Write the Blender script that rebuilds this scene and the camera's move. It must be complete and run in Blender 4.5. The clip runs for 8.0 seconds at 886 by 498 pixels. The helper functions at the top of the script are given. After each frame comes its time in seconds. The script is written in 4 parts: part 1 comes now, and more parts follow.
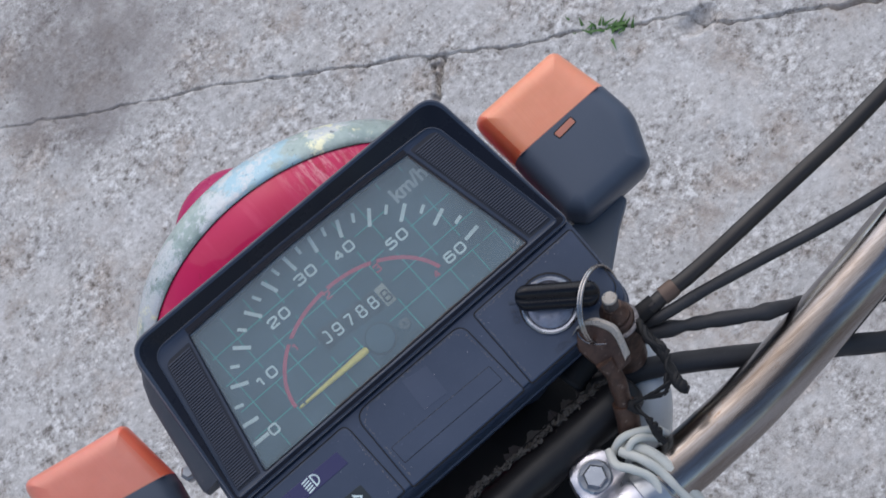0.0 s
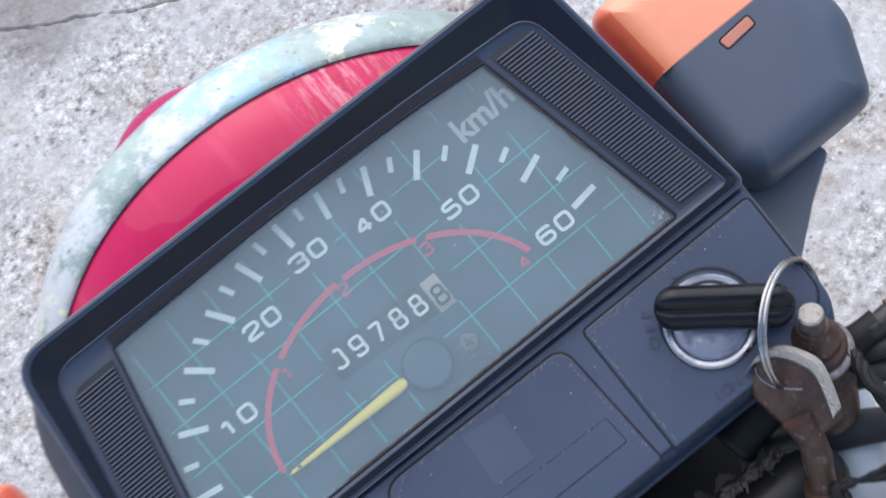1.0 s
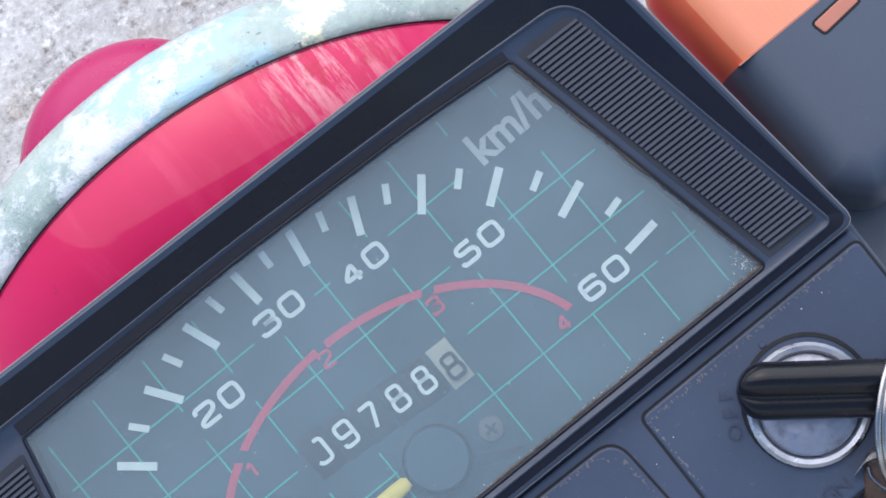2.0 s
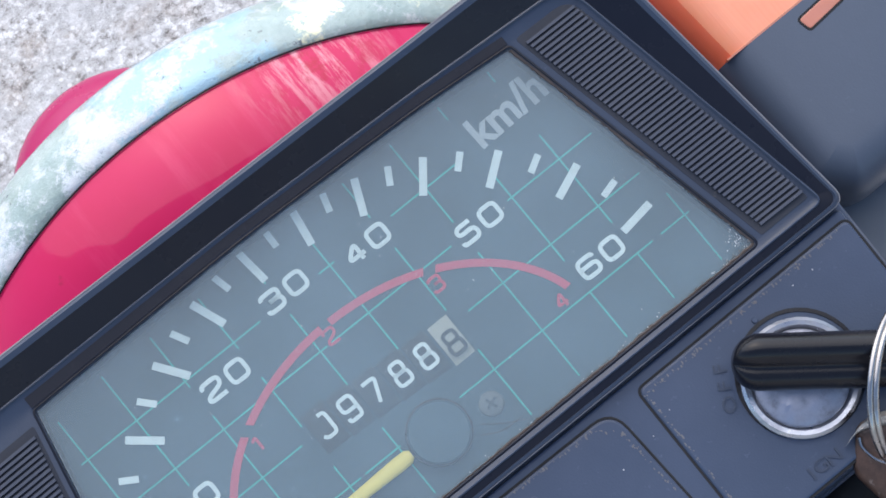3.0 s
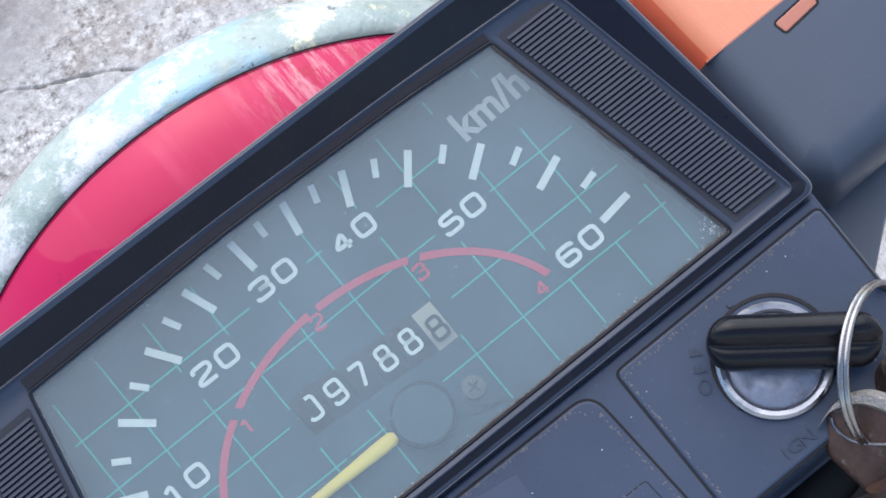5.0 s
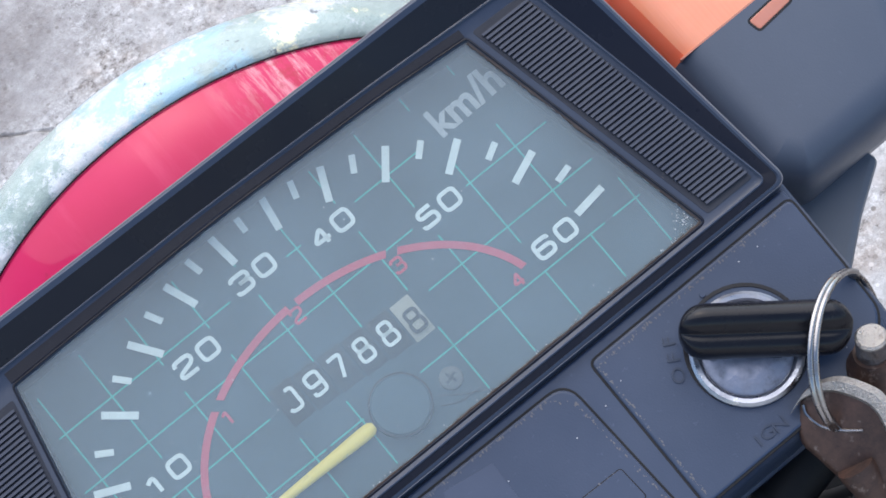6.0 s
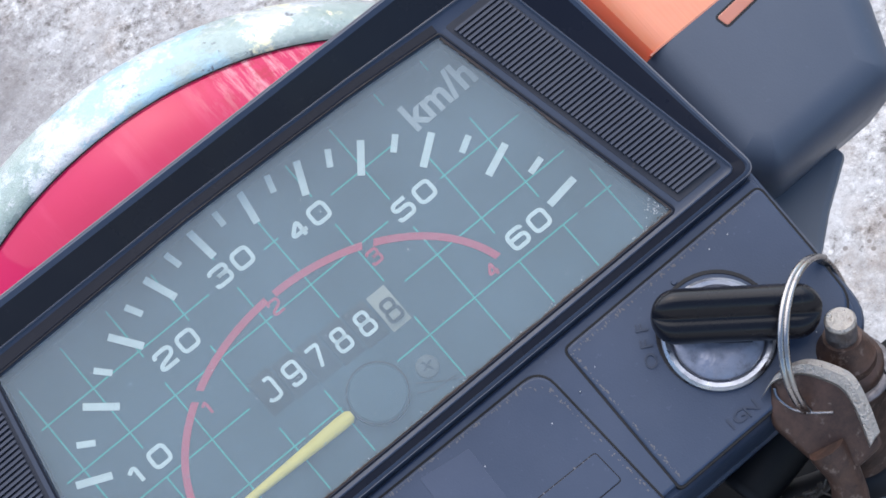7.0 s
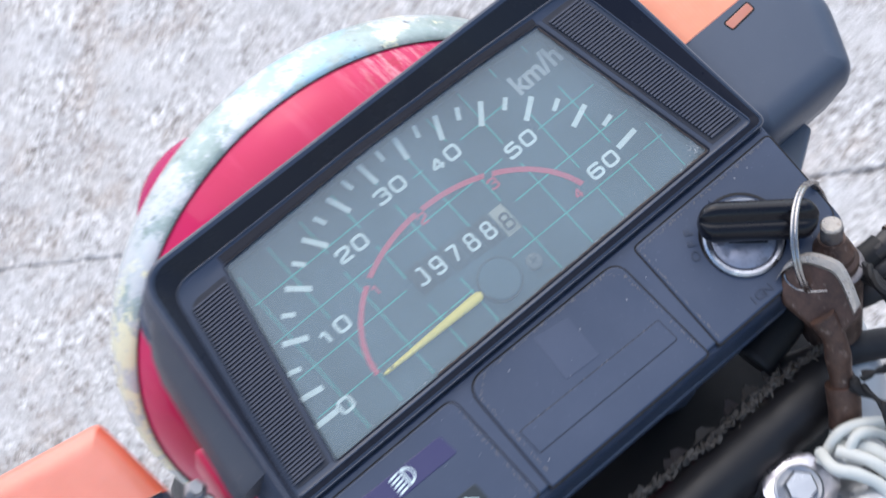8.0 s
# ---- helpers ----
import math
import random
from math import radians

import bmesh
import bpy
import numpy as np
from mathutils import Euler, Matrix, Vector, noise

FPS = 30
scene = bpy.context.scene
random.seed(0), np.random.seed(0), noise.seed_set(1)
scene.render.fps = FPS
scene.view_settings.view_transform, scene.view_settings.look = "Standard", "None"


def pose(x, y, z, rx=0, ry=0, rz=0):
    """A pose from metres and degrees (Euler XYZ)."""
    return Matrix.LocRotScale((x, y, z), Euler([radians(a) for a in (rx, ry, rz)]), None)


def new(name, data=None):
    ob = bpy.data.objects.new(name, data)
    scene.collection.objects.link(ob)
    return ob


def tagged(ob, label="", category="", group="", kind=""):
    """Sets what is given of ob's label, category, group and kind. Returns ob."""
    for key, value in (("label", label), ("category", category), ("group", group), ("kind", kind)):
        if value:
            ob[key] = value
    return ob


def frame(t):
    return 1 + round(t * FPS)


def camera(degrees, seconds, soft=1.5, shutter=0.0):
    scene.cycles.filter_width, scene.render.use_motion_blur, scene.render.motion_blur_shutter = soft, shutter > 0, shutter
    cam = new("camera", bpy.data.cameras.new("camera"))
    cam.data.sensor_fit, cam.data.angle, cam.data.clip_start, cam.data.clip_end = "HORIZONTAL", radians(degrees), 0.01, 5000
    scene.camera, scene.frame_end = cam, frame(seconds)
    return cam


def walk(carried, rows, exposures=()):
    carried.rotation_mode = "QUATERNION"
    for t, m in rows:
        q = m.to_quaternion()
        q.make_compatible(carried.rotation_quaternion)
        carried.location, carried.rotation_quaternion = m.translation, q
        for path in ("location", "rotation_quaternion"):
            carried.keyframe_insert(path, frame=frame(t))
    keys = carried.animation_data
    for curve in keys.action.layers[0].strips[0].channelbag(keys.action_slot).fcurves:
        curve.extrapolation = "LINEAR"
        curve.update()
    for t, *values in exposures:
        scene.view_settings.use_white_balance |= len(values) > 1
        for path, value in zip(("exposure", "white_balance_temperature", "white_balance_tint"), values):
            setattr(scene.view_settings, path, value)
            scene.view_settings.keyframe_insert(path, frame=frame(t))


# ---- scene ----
# Camera: seconds, place in metres, turn in degrees.
PATH = [
    (0, -0.0293, -0.5790, 1.8626, 24.232, 15.919, -38.462),
    (0.3, -0.0313, -0.5707, 1.8470, 23.825, 15.757, -37.455),
    (0.5, -0.0318, -0.5377, 1.8031, 23.772, 15.552, -36.767),
    (0.7, -0.0323, -0.4354, 1.6699, 22.845, 14.472, -37.035),
    (1, -0.0187, -0.3462, 1.4707, 24.012, 14.811, -36.444),
    (1.2, 0.0046, -0.2779, 1.3778, 21.984, 14.925, -36.499),
    (1.5, 0.0132, -0.2398, 1.3398, 20.615, 14.653, -36.272),
    (1.7, 0.0129, -0.2245, 1.3402, 19.665, 14.080, -36.577),
    (2.8, -0.0217, -0.2465, 1.3443, 22.722, 12.529, -37.560),
    (3, -0.0266, -0.2502, 1.3447, 23.368, 12.268, -37.491),
    (3.5, -0.0296, -0.2521, 1.3448, 23.780, 12.245, -37.489),
    (4, -0.0340, -0.2615, 1.3449, 24.603, 12.190, -37.568),
    (4.5, -0.0385, -0.2723, 1.3450, 25.490, 12.545, -37.315),
    (6, -0.0373, -0.3052, 1.3439, 27.481, 14.042, -37.174),
    (6.5, -0.0505, -0.3079, 1.3481, 27.934, 13.214, -37.988),
    (7, -0.0485, -0.3200, 1.3444, 28.722, 13.897, -37.894),
    (7.5, -0.0650, -0.3059, 1.3453, 28.830, 12.488, -38.215),
    (7.7, -0.0714, -0.3050, 1.3608, 28.125, 11.935, -38.639),
    (7.8, -0.0940, -0.3406, 1.4140, 28.924, 11.736, -39.050),
    (7.9, -0.1274, -0.3679, 1.4550, 29.902, 10.877, -39.637),
    (8, -0.2045, -0.4161, 1.5174, 32.317, 9.094, -40.611),
]

cam = camera(16.225, 8.0, soft=1.6, shutter=0.2)
walk(cam, [(t, pose(x, y, z, rx, ry, rz)) for t, x, y, z, rx, ry, rz in PATH],
     exposures=[(0.0, -0.16), (0.3, 0.06), (0.5, 0.22), (1.0, 0.55), (1.6, 0.63), (7.0, 0.63), (7.6, 0.66), (8.0, 0.68)])

# ---- light: bright overcast sky ----
world = bpy.data.worlds.new("sky")
scene.world = world
world.use_nodes = True
wn = world.node_tree
sky = wn.nodes.new("ShaderNodeTexSky")
sky.sky_type = "NISHITA"
sky.sun_disc = False
sky.sun_elevation = radians(58)
sky.sun_rotation = radians(20)
sky.air_density, sky.dust_density, sky.ozone_density = 1.0, 1.6, 1.0
bg = wn.nodes["Background"]
bg.inputs["Strength"].default_value = 0.19
wn.links.new(sky.outputs["Color"], bg.inputs["Color"])
sun_data = bpy.data.lights.new("sun", "SUN")
sun_data.energy, sun_data.angle, sun_data.color = 2.0, radians(100), (1.0, 0.96, 0.9)
sun = new("sun", sun_data)
SUN_AZ, SUN_EL = radians(20), radians(58)
sun_dir = Vector((math.sin(SUN_AZ) * math.cos(SUN_EL), math.cos(SUN_AZ) * math.cos(SUN_EL), math.sin(SUN_EL)))
sun.rotation_euler = sun_dir.to_track_quat("Z", "Y").to_euler()
sun.location = (0, 0, 5)

# The instrument panel's own frame: u to the right, v up the dial, n out of it; millimetres inside.
PANEL = pose(-0.04, 0, 0.85, 20, 0, 0)
MM = 0.001


DIRTY_SPOT = (-0.005, 0.742, 0.0)


# ---- materials ----
class Nodes:
    """A small builder of node materials."""

    def __init__(self, name):
        self.mat = bpy.data.materials.new(name)
        self.mat.use_nodes = True
        self.tree = self.mat.node_tree
        self.bsdf = self.tree.nodes["Principled BSDF"]
        self.coord = self.tree.nodes.new("ShaderNodeTexCoord").outputs["Object"]

    def put(self, kind, **inputs):
        node = self.tree.nodes.new(kind)
        for key, value in inputs.items():
            self.feed(node.inputs[key.replace("_", " ")], value)
        return node

    def feed(self, socket, value):
        if isinstance(value, bpy.types.NodeSocket):
            self.tree.links.new(value, socket)
        else:
            socket.default_value = value

    def noise(self, scale, detail=4.0, rough=0.6, coord=None):
        return self.put("ShaderNodeTexNoise", Vector=coord or self.coord, Scale=scale, Detail=detail, Roughness=rough).outputs["Fac"]

    def voronoi(self, scale, feature="F1", coord=None):
        node = self.put("ShaderNodeTexVoronoi", Vector=coord or self.coord, Scale=scale)
        node.feature = feature
        return node

    def ramp(self, fac, *stops):
        node = self.put("ShaderNodeValToRGB", Fac=fac)
        el = node.color_ramp.elements
        while len(el) < len(stops):
            el.new(0.5)
        for e, (pos, col) in zip(el, stops):
            e.position = pos
            e.color = (*col, 1) if isinstance(col, tuple) else (col, col, col, 1)
        return node.outputs["Color"]

    def mix(self, fac, a, b, blend="MIX"):
        node = self.tree.nodes.new("ShaderNodeMix")
        node.data_type, node.blend_type = "RGBA", blend
        self.feed(node.inputs[0], fac)
        for sock, value in ((node.inputs[6], a), (node.inputs[7], b)):
            self.feed(sock, (*value, 1) if isinstance(value, tuple) else value)
        return node.outputs[2]

    def bump(self, height, strength=0.3, distance=0.001, normal=None):
        node = self.put("ShaderNodeBump", Height=height, Strength=strength, Distance=distance)
        if normal:
            self.feed(node.inputs["Normal"], normal)
        return node.outputs["Normal"]

    def set(self, **inputs):
        for key, value in inputs.items():
            if isinstance(value, tuple) and key.endswith("Color"):
                value = (*value, 1)
            self.feed(self.bsdf.inputs[key.replace("_", " ")], value)
        return self.mat


def plastic(name, colour, rough=0.45, dust=0.25, dust_colour=(0.25, 0.23, 0.2), grain=2500.0, bump=0.12, spec=0.5):
    """Moulded plastic with fine grain, dust and scuffs."""
    n = Nodes(name)
    blotch = n.ramp(n.noise(35.0, 6.0, 0.65), (0.42, 0.0), (0.75, 1.0))
    specks = n.ramp(n.noise(520.0, 4.0, 0.75), (0.63, 0.0), (0.70, 1.0))
    dirt = n.mix(0.65, blotch, specks)
    scaled = n.mix(1.0, dirt, (dust, dust, dust), "MULTIPLY")
    col = n.mix(scaled, colour, dust_colour)
    r = n.ramp(n.noise(60.0, 5.0), (0.3, max(rough - 0.1, 0.05)), (0.7, min(rough + 0.12, 1.0)))
    return n.set(Base_Color=col, Roughness=r, Specular_IOR_Level=spec, Normal=n.bump(n.noise(grain, 2.0), bump, 0.0002))


def metal(name, colour, rough=0.2, stain=(0.25, 0.2, 0.15), amount=0.3, scale=60.0, bump=0.05):
    n = Nodes(name)
    spots = n.ramp(n.noise(scale, 8.0, 0.7), (0.55, 0.0), (0.72, 1.0))
    fac = n.mix(1.0, spots, (amount, amount, amount), "MULTIPLY")
    col = n.mix(fac, colour, stain)
    r = n.ramp(n.noise(scale * 2, 6.0), (0.35, rough * 0.7), (0.75, min(1, rough * 1.9)))
    return n.set(Base_Color=col, Metallic=1.0, Roughness=r, Normal=n.bump(n.noise(scale * 6, 4.0), bump, 0.0005))


def bar_steel():
    """Old polished tube: reflected brown surroundings put into long colour streaks, a few rust freckles."""
    n = Nodes("polished_handlebar_steel")
    long = n.put("ShaderNodeMapping", Vector=n.coord, Scale=(9.0, 95.0, 95.0)).outputs[0]
    streak = n.noise(1.0, 7.0, 0.65, long)
    col = n.ramp(streak, (0.34, (0.12, 0.095, 0.08)), (0.48, (0.22, 0.195, 0.182)), (0.62, (0.34, 0.33, 0.34)))
    spot = n.ramp(n.noise(150.0, 8.0, 0.75), (0.60, 0.0), (0.67, 0.7))
    col = n.mix(spot, col, (0.17, 0.11, 0.075))
    return n.set(Base_Color=col, Metallic=1.0, Roughness=n.ramp(streak, (0.35, 0.30), (0.65, 0.16)), Normal=n.bump(n.noise(260.0, 4.0), 0.05, 0.0005))


def rusty(name):
    n = Nodes(name)
    worn = n.ramp(n.noise(140.0, 8.0, 0.75), (0.35, 0.0), (0.62, 1.0))
    col = n.mix(worn, (0.10, 0.052, 0.036), (0.045, 0.027, 0.022))
    col = n.mix(n.ramp(n.noise(420.0, 5.0), (0.6, 0.0), (0.72, 1.0)), col, (0.20, 0.15, 0.125))
    return n.set(Base_Color=col, Metallic=0.35, Roughness=n.ramp(worn, (0.0, 0.38), (1.0, 0.62)), Normal=n.bump(n.noise(500.0, 5.0), 0.4, 0.0004))


def flat_print(name, colour, rough=0.5, worn=0.25):
    """Printed ink with slight unevenness."""
    n = Nodes(name)
    fac = n.ramp(n.noise(500.0, 4.0), (0.35, 0.0), (0.8, worn))
    return n.set(Base_Color=n.mix(fac, colour, tuple(c * 0.55 for c in colour)), Roughness=rough)


def concrete():
    """Weathered concrete: pale paste, dark pits and scattered stones."""
    n = Nodes("weathered_concrete")
    big = n.noise(3.4, 6.0, 0.6)
    mid = n.noise(18.0, 8.0, 0.72)
    fine = n.noise(165.0, 9.0, 0.76)
    grit = n.noise(430.0, 6.0, 0.78)
    paste = n.ramp(n.noise(70.0, 6.0, 0.7), (0.36, (0.39, 0.374, 0.362)), (0.62, (0.53, 0.518, 0.51)))
    chips = n.ramp(fine, (0.40, (0.14, 0.127, 0.115)), (0.45, (0.35, 0.332, 0.318)), (0.53, (0.47, 0.455, 0.443)), (0.58, (0.69, 0.678, 0.668)))
    bare = n.ramp(mid, (0.42, 1.0), (0.57, 0.28))
    col = n.mix(bare, paste, chips)
    col = n.mix(n.ramp(grit, (0.60, 0.0), (0.65, 0.7)), col, (0.72, 0.71, 0.70))
    col = n.mix(n.ramp(n.noise(240.0, 6.0, 0.75), (0.60, 0.0), (0.65, 0.75)), col, (0.13, 0.115, 0.10))
    stones = n.voronoi(190.0)
    near = n.ramp(stones.outputs["Distance"], (0.20, 1.0), (0.30, 0.0))
    tone = n.put("ShaderNodeSeparateColor", Color=stones.outputs["Color"])
    few = n.ramp(tone.outputs[0], (0.55, 0.0), (0.6, 0.8))
    col = n.mix(n.mix(1.0, near, few, "MULTIPLY"), col, n.ramp(tone.outputs[1], (0.2, (0.20, 0.18, 0.16)), (0.8, (0.70, 0.68, 0.66))))
    col = n.mix(n.ramp(big, (0.50, 0.0), (0.72, 0.4)), col, (0.25, 0.235, 0.22))
    tan = n.ramp(n.noise(17.0, 8.0, 0.72), (0.50, 0.0), (0.62, 0.7))
    col = n.mix(tan, col, n.mix(1.0, col, (0.80, 0.71, 0.64), "MULTIPLY"))
    wash = n.ramp(n.noise(11.0, 9.0, 0.74), (0.52, 0.0), (0.60, 0.4))
    col = n.mix(wash, col, (0.60, 0.587, 0.58))
    dull = n.ramp(n.noise(8.0, 9.0, 0.72), (0.54, 0.0), (0.60, 0.3))
    col = n.mix(dull, col, (0.29, 0.27, 0.26))
    # dirty patch beside the joint
    spot = n.put("ShaderNodeVectorMath", Vector=n.coord)
    spot.operation = "DISTANCE"
    spot.inputs[1].default_value = DIRTY_SPOT
    wob = n.put("ShaderNodeMath")
    wob.operation = "MULTIPLY_ADD"
    n.feed(wob.inputs[0], n.noise(14.0, 7.0, 0.65))
    wob.inputs[1].default_value = 0.22
    n.feed(wob.inputs[2], spot.outputs["Value"])
    col = n.mix(n.ramp(wob.outputs[0], (0.145, 0.68), (0.205, 0.0)), col, (0.185, 0.165, 0.16))
    h = n.mix(0.4, fine, grit)
    return n.set(Base_Color=col, Roughness=0.9, Specular_IOR_Level=0.25, Normal=n.bump(h, 0.85, 0.0022))


def dusty_glass():
    n = Nodes("dusty_dial_glass")
    t = n.tree
    clear = n.put("ShaderNodeBsdfTransparent", Color=(0.96, 0.98, 0.98, 1))
    gloss = n.put("ShaderNodeBsdfGlossy", Roughness=0.42)
    film = n.put("ShaderNodeBsdfDiffuse", Color=(0.30, 0.47, 0.58, 1))
    fres = n.put("ShaderNodeFresnel", IOR=1.5)
    haze = n.ramp(n.noise(38.0, 7.0, 0.7), (0.3, 0.06), (0.75, 0.12))
    motes = n.ramp(n.noise(620.0, 3.0, 0.6), (0.70, 0.0), (0.76, 0.35))
    dust = n.mix(1.0, haze, motes, "ADD")
    m1 = n.put("ShaderNodeMixShader", Fac=dust)
    t.links.new(clear.outputs[0], m1.inputs[1])
    t.links.new(film.outputs[0], m1.inputs[2])
    m2 = n.put("ShaderNodeMixShader", Fac=fres.outputs[0])
    t.links.new(m1.outputs[0], m2.inputs[1])
    t.links.new(gloss.outputs[0], m2.inputs[2])
    t.links.new(m2.outputs[0], t.nodes["Material Output"].inputs["Surface"])
    return n.mat


def chrome_worn():
    """Old plated rim, silvered over with paint that peels, with pale smears and painted highlights."""
    n = Nodes("peeling_chrome")
    place = n.put("ShaderNodeMapRange", Value=n.put("ShaderNodeSeparateXYZ", Vector=n.coord).outputs[0], From_Min=-0.06, From_Max=0.14).outputs[0]

    def smear(scale, rough, shift, *stops):
        """Noise that gathers along one stretch of the ring, cut to a ragged patch."""
        add = n.put("ShaderNodeMath")
        add.operation = "MULTIPLY_ADD"
        n.feed(add.inputs[0], n.ramp(place, *stops))
        add.inputs[1].default_value = 0.30
        n.feed(add.inputs[2], n.noise(scale, 11.0, rough))
        return n.ramp(add.outputs[0], (shift, 0.0), (shift + 0.06, 1.0))

    base = n.ramp(n.noise(48.0, 9.0, 0.66), (0.34, (0.25, 0.33, 0.305)), (0.5, (0.36, 0.45, 0.42)), (0.66, (0.48, 0.57, 0.54)))
    blue = smear(36.0, 0.70, 0.66, (0.40, 0.2), (0.53, 1.0), (0.60, 0.9), (0.68, 0.2))
    col = n.mix(blue, base, (0.37, 0.56, 0.65))
    # white stretches put the ring's highlights into the colour
    white = smear(40.0, 0.76, 0.60, (0.0, 0.6), (0.10, 0.5), (0.22, 0.62), (0.44, 0.55), (0.52, 0.15), (0.66, 0.35), (0.72, 0.4), (0.82, 0.2))
    shine = n.ramp(n.noise(190.0, 9.0, 0.8), (0.32, (0.34, 0.37, 0.40)), (0.42, (0.58, 0.63, 0.66)), (0.55, (0.63, 0.65, 0.66)))
    col = n.mix(white, col, shine)
    pale = smear(85.0, 0.78, 0.755, (0.0, 1.0), (0.12, 1.0), (0.24, 0.5), (0.40, 0.2), (0.60, 0.3), (0.66, 0.85), (0.72, 0.7), (0.84, 0.35))
    col = n.mix(pale, col, (0.90, 0.87, 0.58))
    rust = n.ramp(n.noise(70.0, 9.0, 0.8), (0.63, 0.0), (0.66, 0.7))
    col = n.mix(rust, col, (0.36, 0.29, 0.22))
    pits = n.ramp(n.noise(260.0, 7.0, 0.75), (0.615, 0.0), (0.65, 0.85))
    col = n.mix(pits, col, (0.15, 0.17, 0.19))
    flake = n.mix(0.45, n.noise(80.0, 10.0, 0.82), n.noise(420.0, 6.0, 0.75))
    return n.set(Base_Color=col, Metallic=n.ramp(white, (0.0, 0.25), (1.0, 0.25)), Roughness=n.ramp(white, (0.0, 0.24), (1.0, 0.26)),
                 Normal=n.bump(flake, 0.7, 0.0018), Coat_Weight=0.7, Coat_Roughness=0.06)


def red_paint():
    n = Nodes("faded_red_paint")
    fade = n.noise(14.0, 6.0, 0.6)
    col = n.ramp(fade, (0.3, (0.50, 0.005, 0.062)), (0.7, (0.58, 0.010, 0.105)))
    col = n.mix(n.ramp(n.noise(160.0, 5.0), (0.68, 0.0), (0.76, 0.5)), col, (0.25, 0.02, 0.03))
    smear = n.put("ShaderNodeMapping", Vector=n.coord, Scale=(160.0, 26.0, 26.0)).outputs[0]
    col = n.mix(n.ramp(n.noise(1.0, 5.0, 0.6, smear), (0.55, 0.0), (0.75, 0.30)), col, (0.72, 0.09, 0.18))
    # streaky reflections on one shoulder, put into the colour as pale and deep red
    spot = n.put("ShaderNodeVectorMath", Vector=n.coord)
    spot.operation = "DISTANCE"
    spot.inputs[1].default_value = (0.068, 0.037, -0.034)
    here = n.ramp(spot.outputs["Value"], (0.004, 1.0), (0.019, 0.0))
    glint = n.put("ShaderNodeMapping", Vector=n.coord, Scale=(420.0, 60.0, 60.0)).outputs[0]
    col = n.mix(n.mix(1.0, here, n.ramp(n.noise(1.0, 7.0, 0.7, glint), (0.48, 0.0), (0.60, 0.6)), "MULTIPLY"), col, (0.80, 0.48, 0.50))
    col = n.mix(n.mix(1.0, here, n.ramp(n.noise(150.0, 6.0, 0.7), (0.52, 0.0), (0.60, 0.7)), "MULTIPLY"), col, (0.40, 0.006, 0.03))
    return n.set(Base_Color=col, Roughness=0.5, Specular_IOR_Level=0.15, Coat_Weight=0.5, Coat_Roughness=0.07, Coat_Normal=n.bump(n.noise(20.0, 3.0, 0.5), 0.35, 0.006))


def lens_plastic(name, colour):
    n = Nodes(name)
    col = n.mix(n.ramp(n.noise(17.0, 5.0, 0.6), (0.35, 0.0), (0.65, 0.75)), colour, tuple(min(1, c * 1.2 + 0.07) for c in colour))
    streak = n.put("ShaderNodeMapping", Vector=n.coord, Scale=(900.0, 30.0, 30.0))
    return n.set(Base_Color=col, Roughness=0.35, Transmission_Weight=0.0, Subsurface_Weight=0.25, Subsurface_Radius=(0.01, 0.004, 0.002),
                 Coat_Weight=0.3, Coat_Roughness=0.2, Normal=n.bump(n.noise(1.0, 2.0, coord=streak.outputs[0]), 0.12, 0.0005))


BLUE_DUST = (0.125, 0.15, 0.225)
BLACK = plastic("dark_grey_plastic", (0.030, 0.046, 0.083), 0.42, 0.34, BLUE_DUST, bump=0.17, spec=0.42)
LEDGE = plastic("black_bezel_plastic", (0.027, 0.038, 0.064), 0.40, 0.22, BLUE_DUST, spec=0.4)
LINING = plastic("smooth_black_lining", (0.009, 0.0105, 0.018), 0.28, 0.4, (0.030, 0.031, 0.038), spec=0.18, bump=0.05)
DIAL = plastic("grey_dial_face", (0.031, 0.066, 0.088), 0.55, 0.05, BLUE_DUST, spec=0.3)
WHITE = flat_print("white_ink", (0.64, 0.75, 0.74), worn=0.4)
GREY_INK = flat_print("grey_ink", (0.36, 0.41, 0.43))
RED_INK = flat_print("red_ink", (0.50, 0.045, 0.09))
TEAL_INK = flat_print("teal_ink", (0.01, 0.40, 0.33), worn=0.4)
YELLOW = plastic("yellow_needle_paint", (0.76, 0.63, 0.12), 0.4, 0.08)
DRUM_CREAM = plastic("aged_cream_drum", (0.30, 0.315, 0.27), 0.5, 0.2)
DRUM = plastic("black_drum", (0.022, 0.030, 0.036), 0.5, 0.06, BLUE_DUST, spec=0.3)
RIB = plastic("ribbed_vent_plastic", (0.040, 0.047, 0.070), 0.5, 0.5, (0.13, 0.125, 0.13), spec=0.4)
VENT = plastic("vent_backing", (0.018, 0.022, 0.034), 0.6, 0.5, (0.10, 0.09, 0.08), spec=0.3)
GLASS = dusty_glass()
CHROME_RIM = chrome_worn()
RED = red_paint()
PINK = plastic("faded_mudguard_paint", (0.36, 0.004, 0.085), 0.26, 0.06, (0.16, 0.05, 0.07), spec=0.3)
ORANGE = lens_plastic("orange_lens", (0.74, 0.25, 0.13))
RED_ORANGE = lens_plastic("reddish_orange_lens", (0.60, 0.165, 0.105))
LENS_EDGE = lens_plastic("orange_lens_edge", (0.42, 0.13, 0.075))
# deeper glow of the lens's inner wall, put into a second colour
LENS_SIDE = lens_plastic("deep_glow_lens_wall", (0.62, 0.11, 0.045))
BRACKET = plastic("grey_bracket_plastic", (0.14, 0.158, 0.185), 0.5, 0.3, BLUE_DUST, spec=0.42)
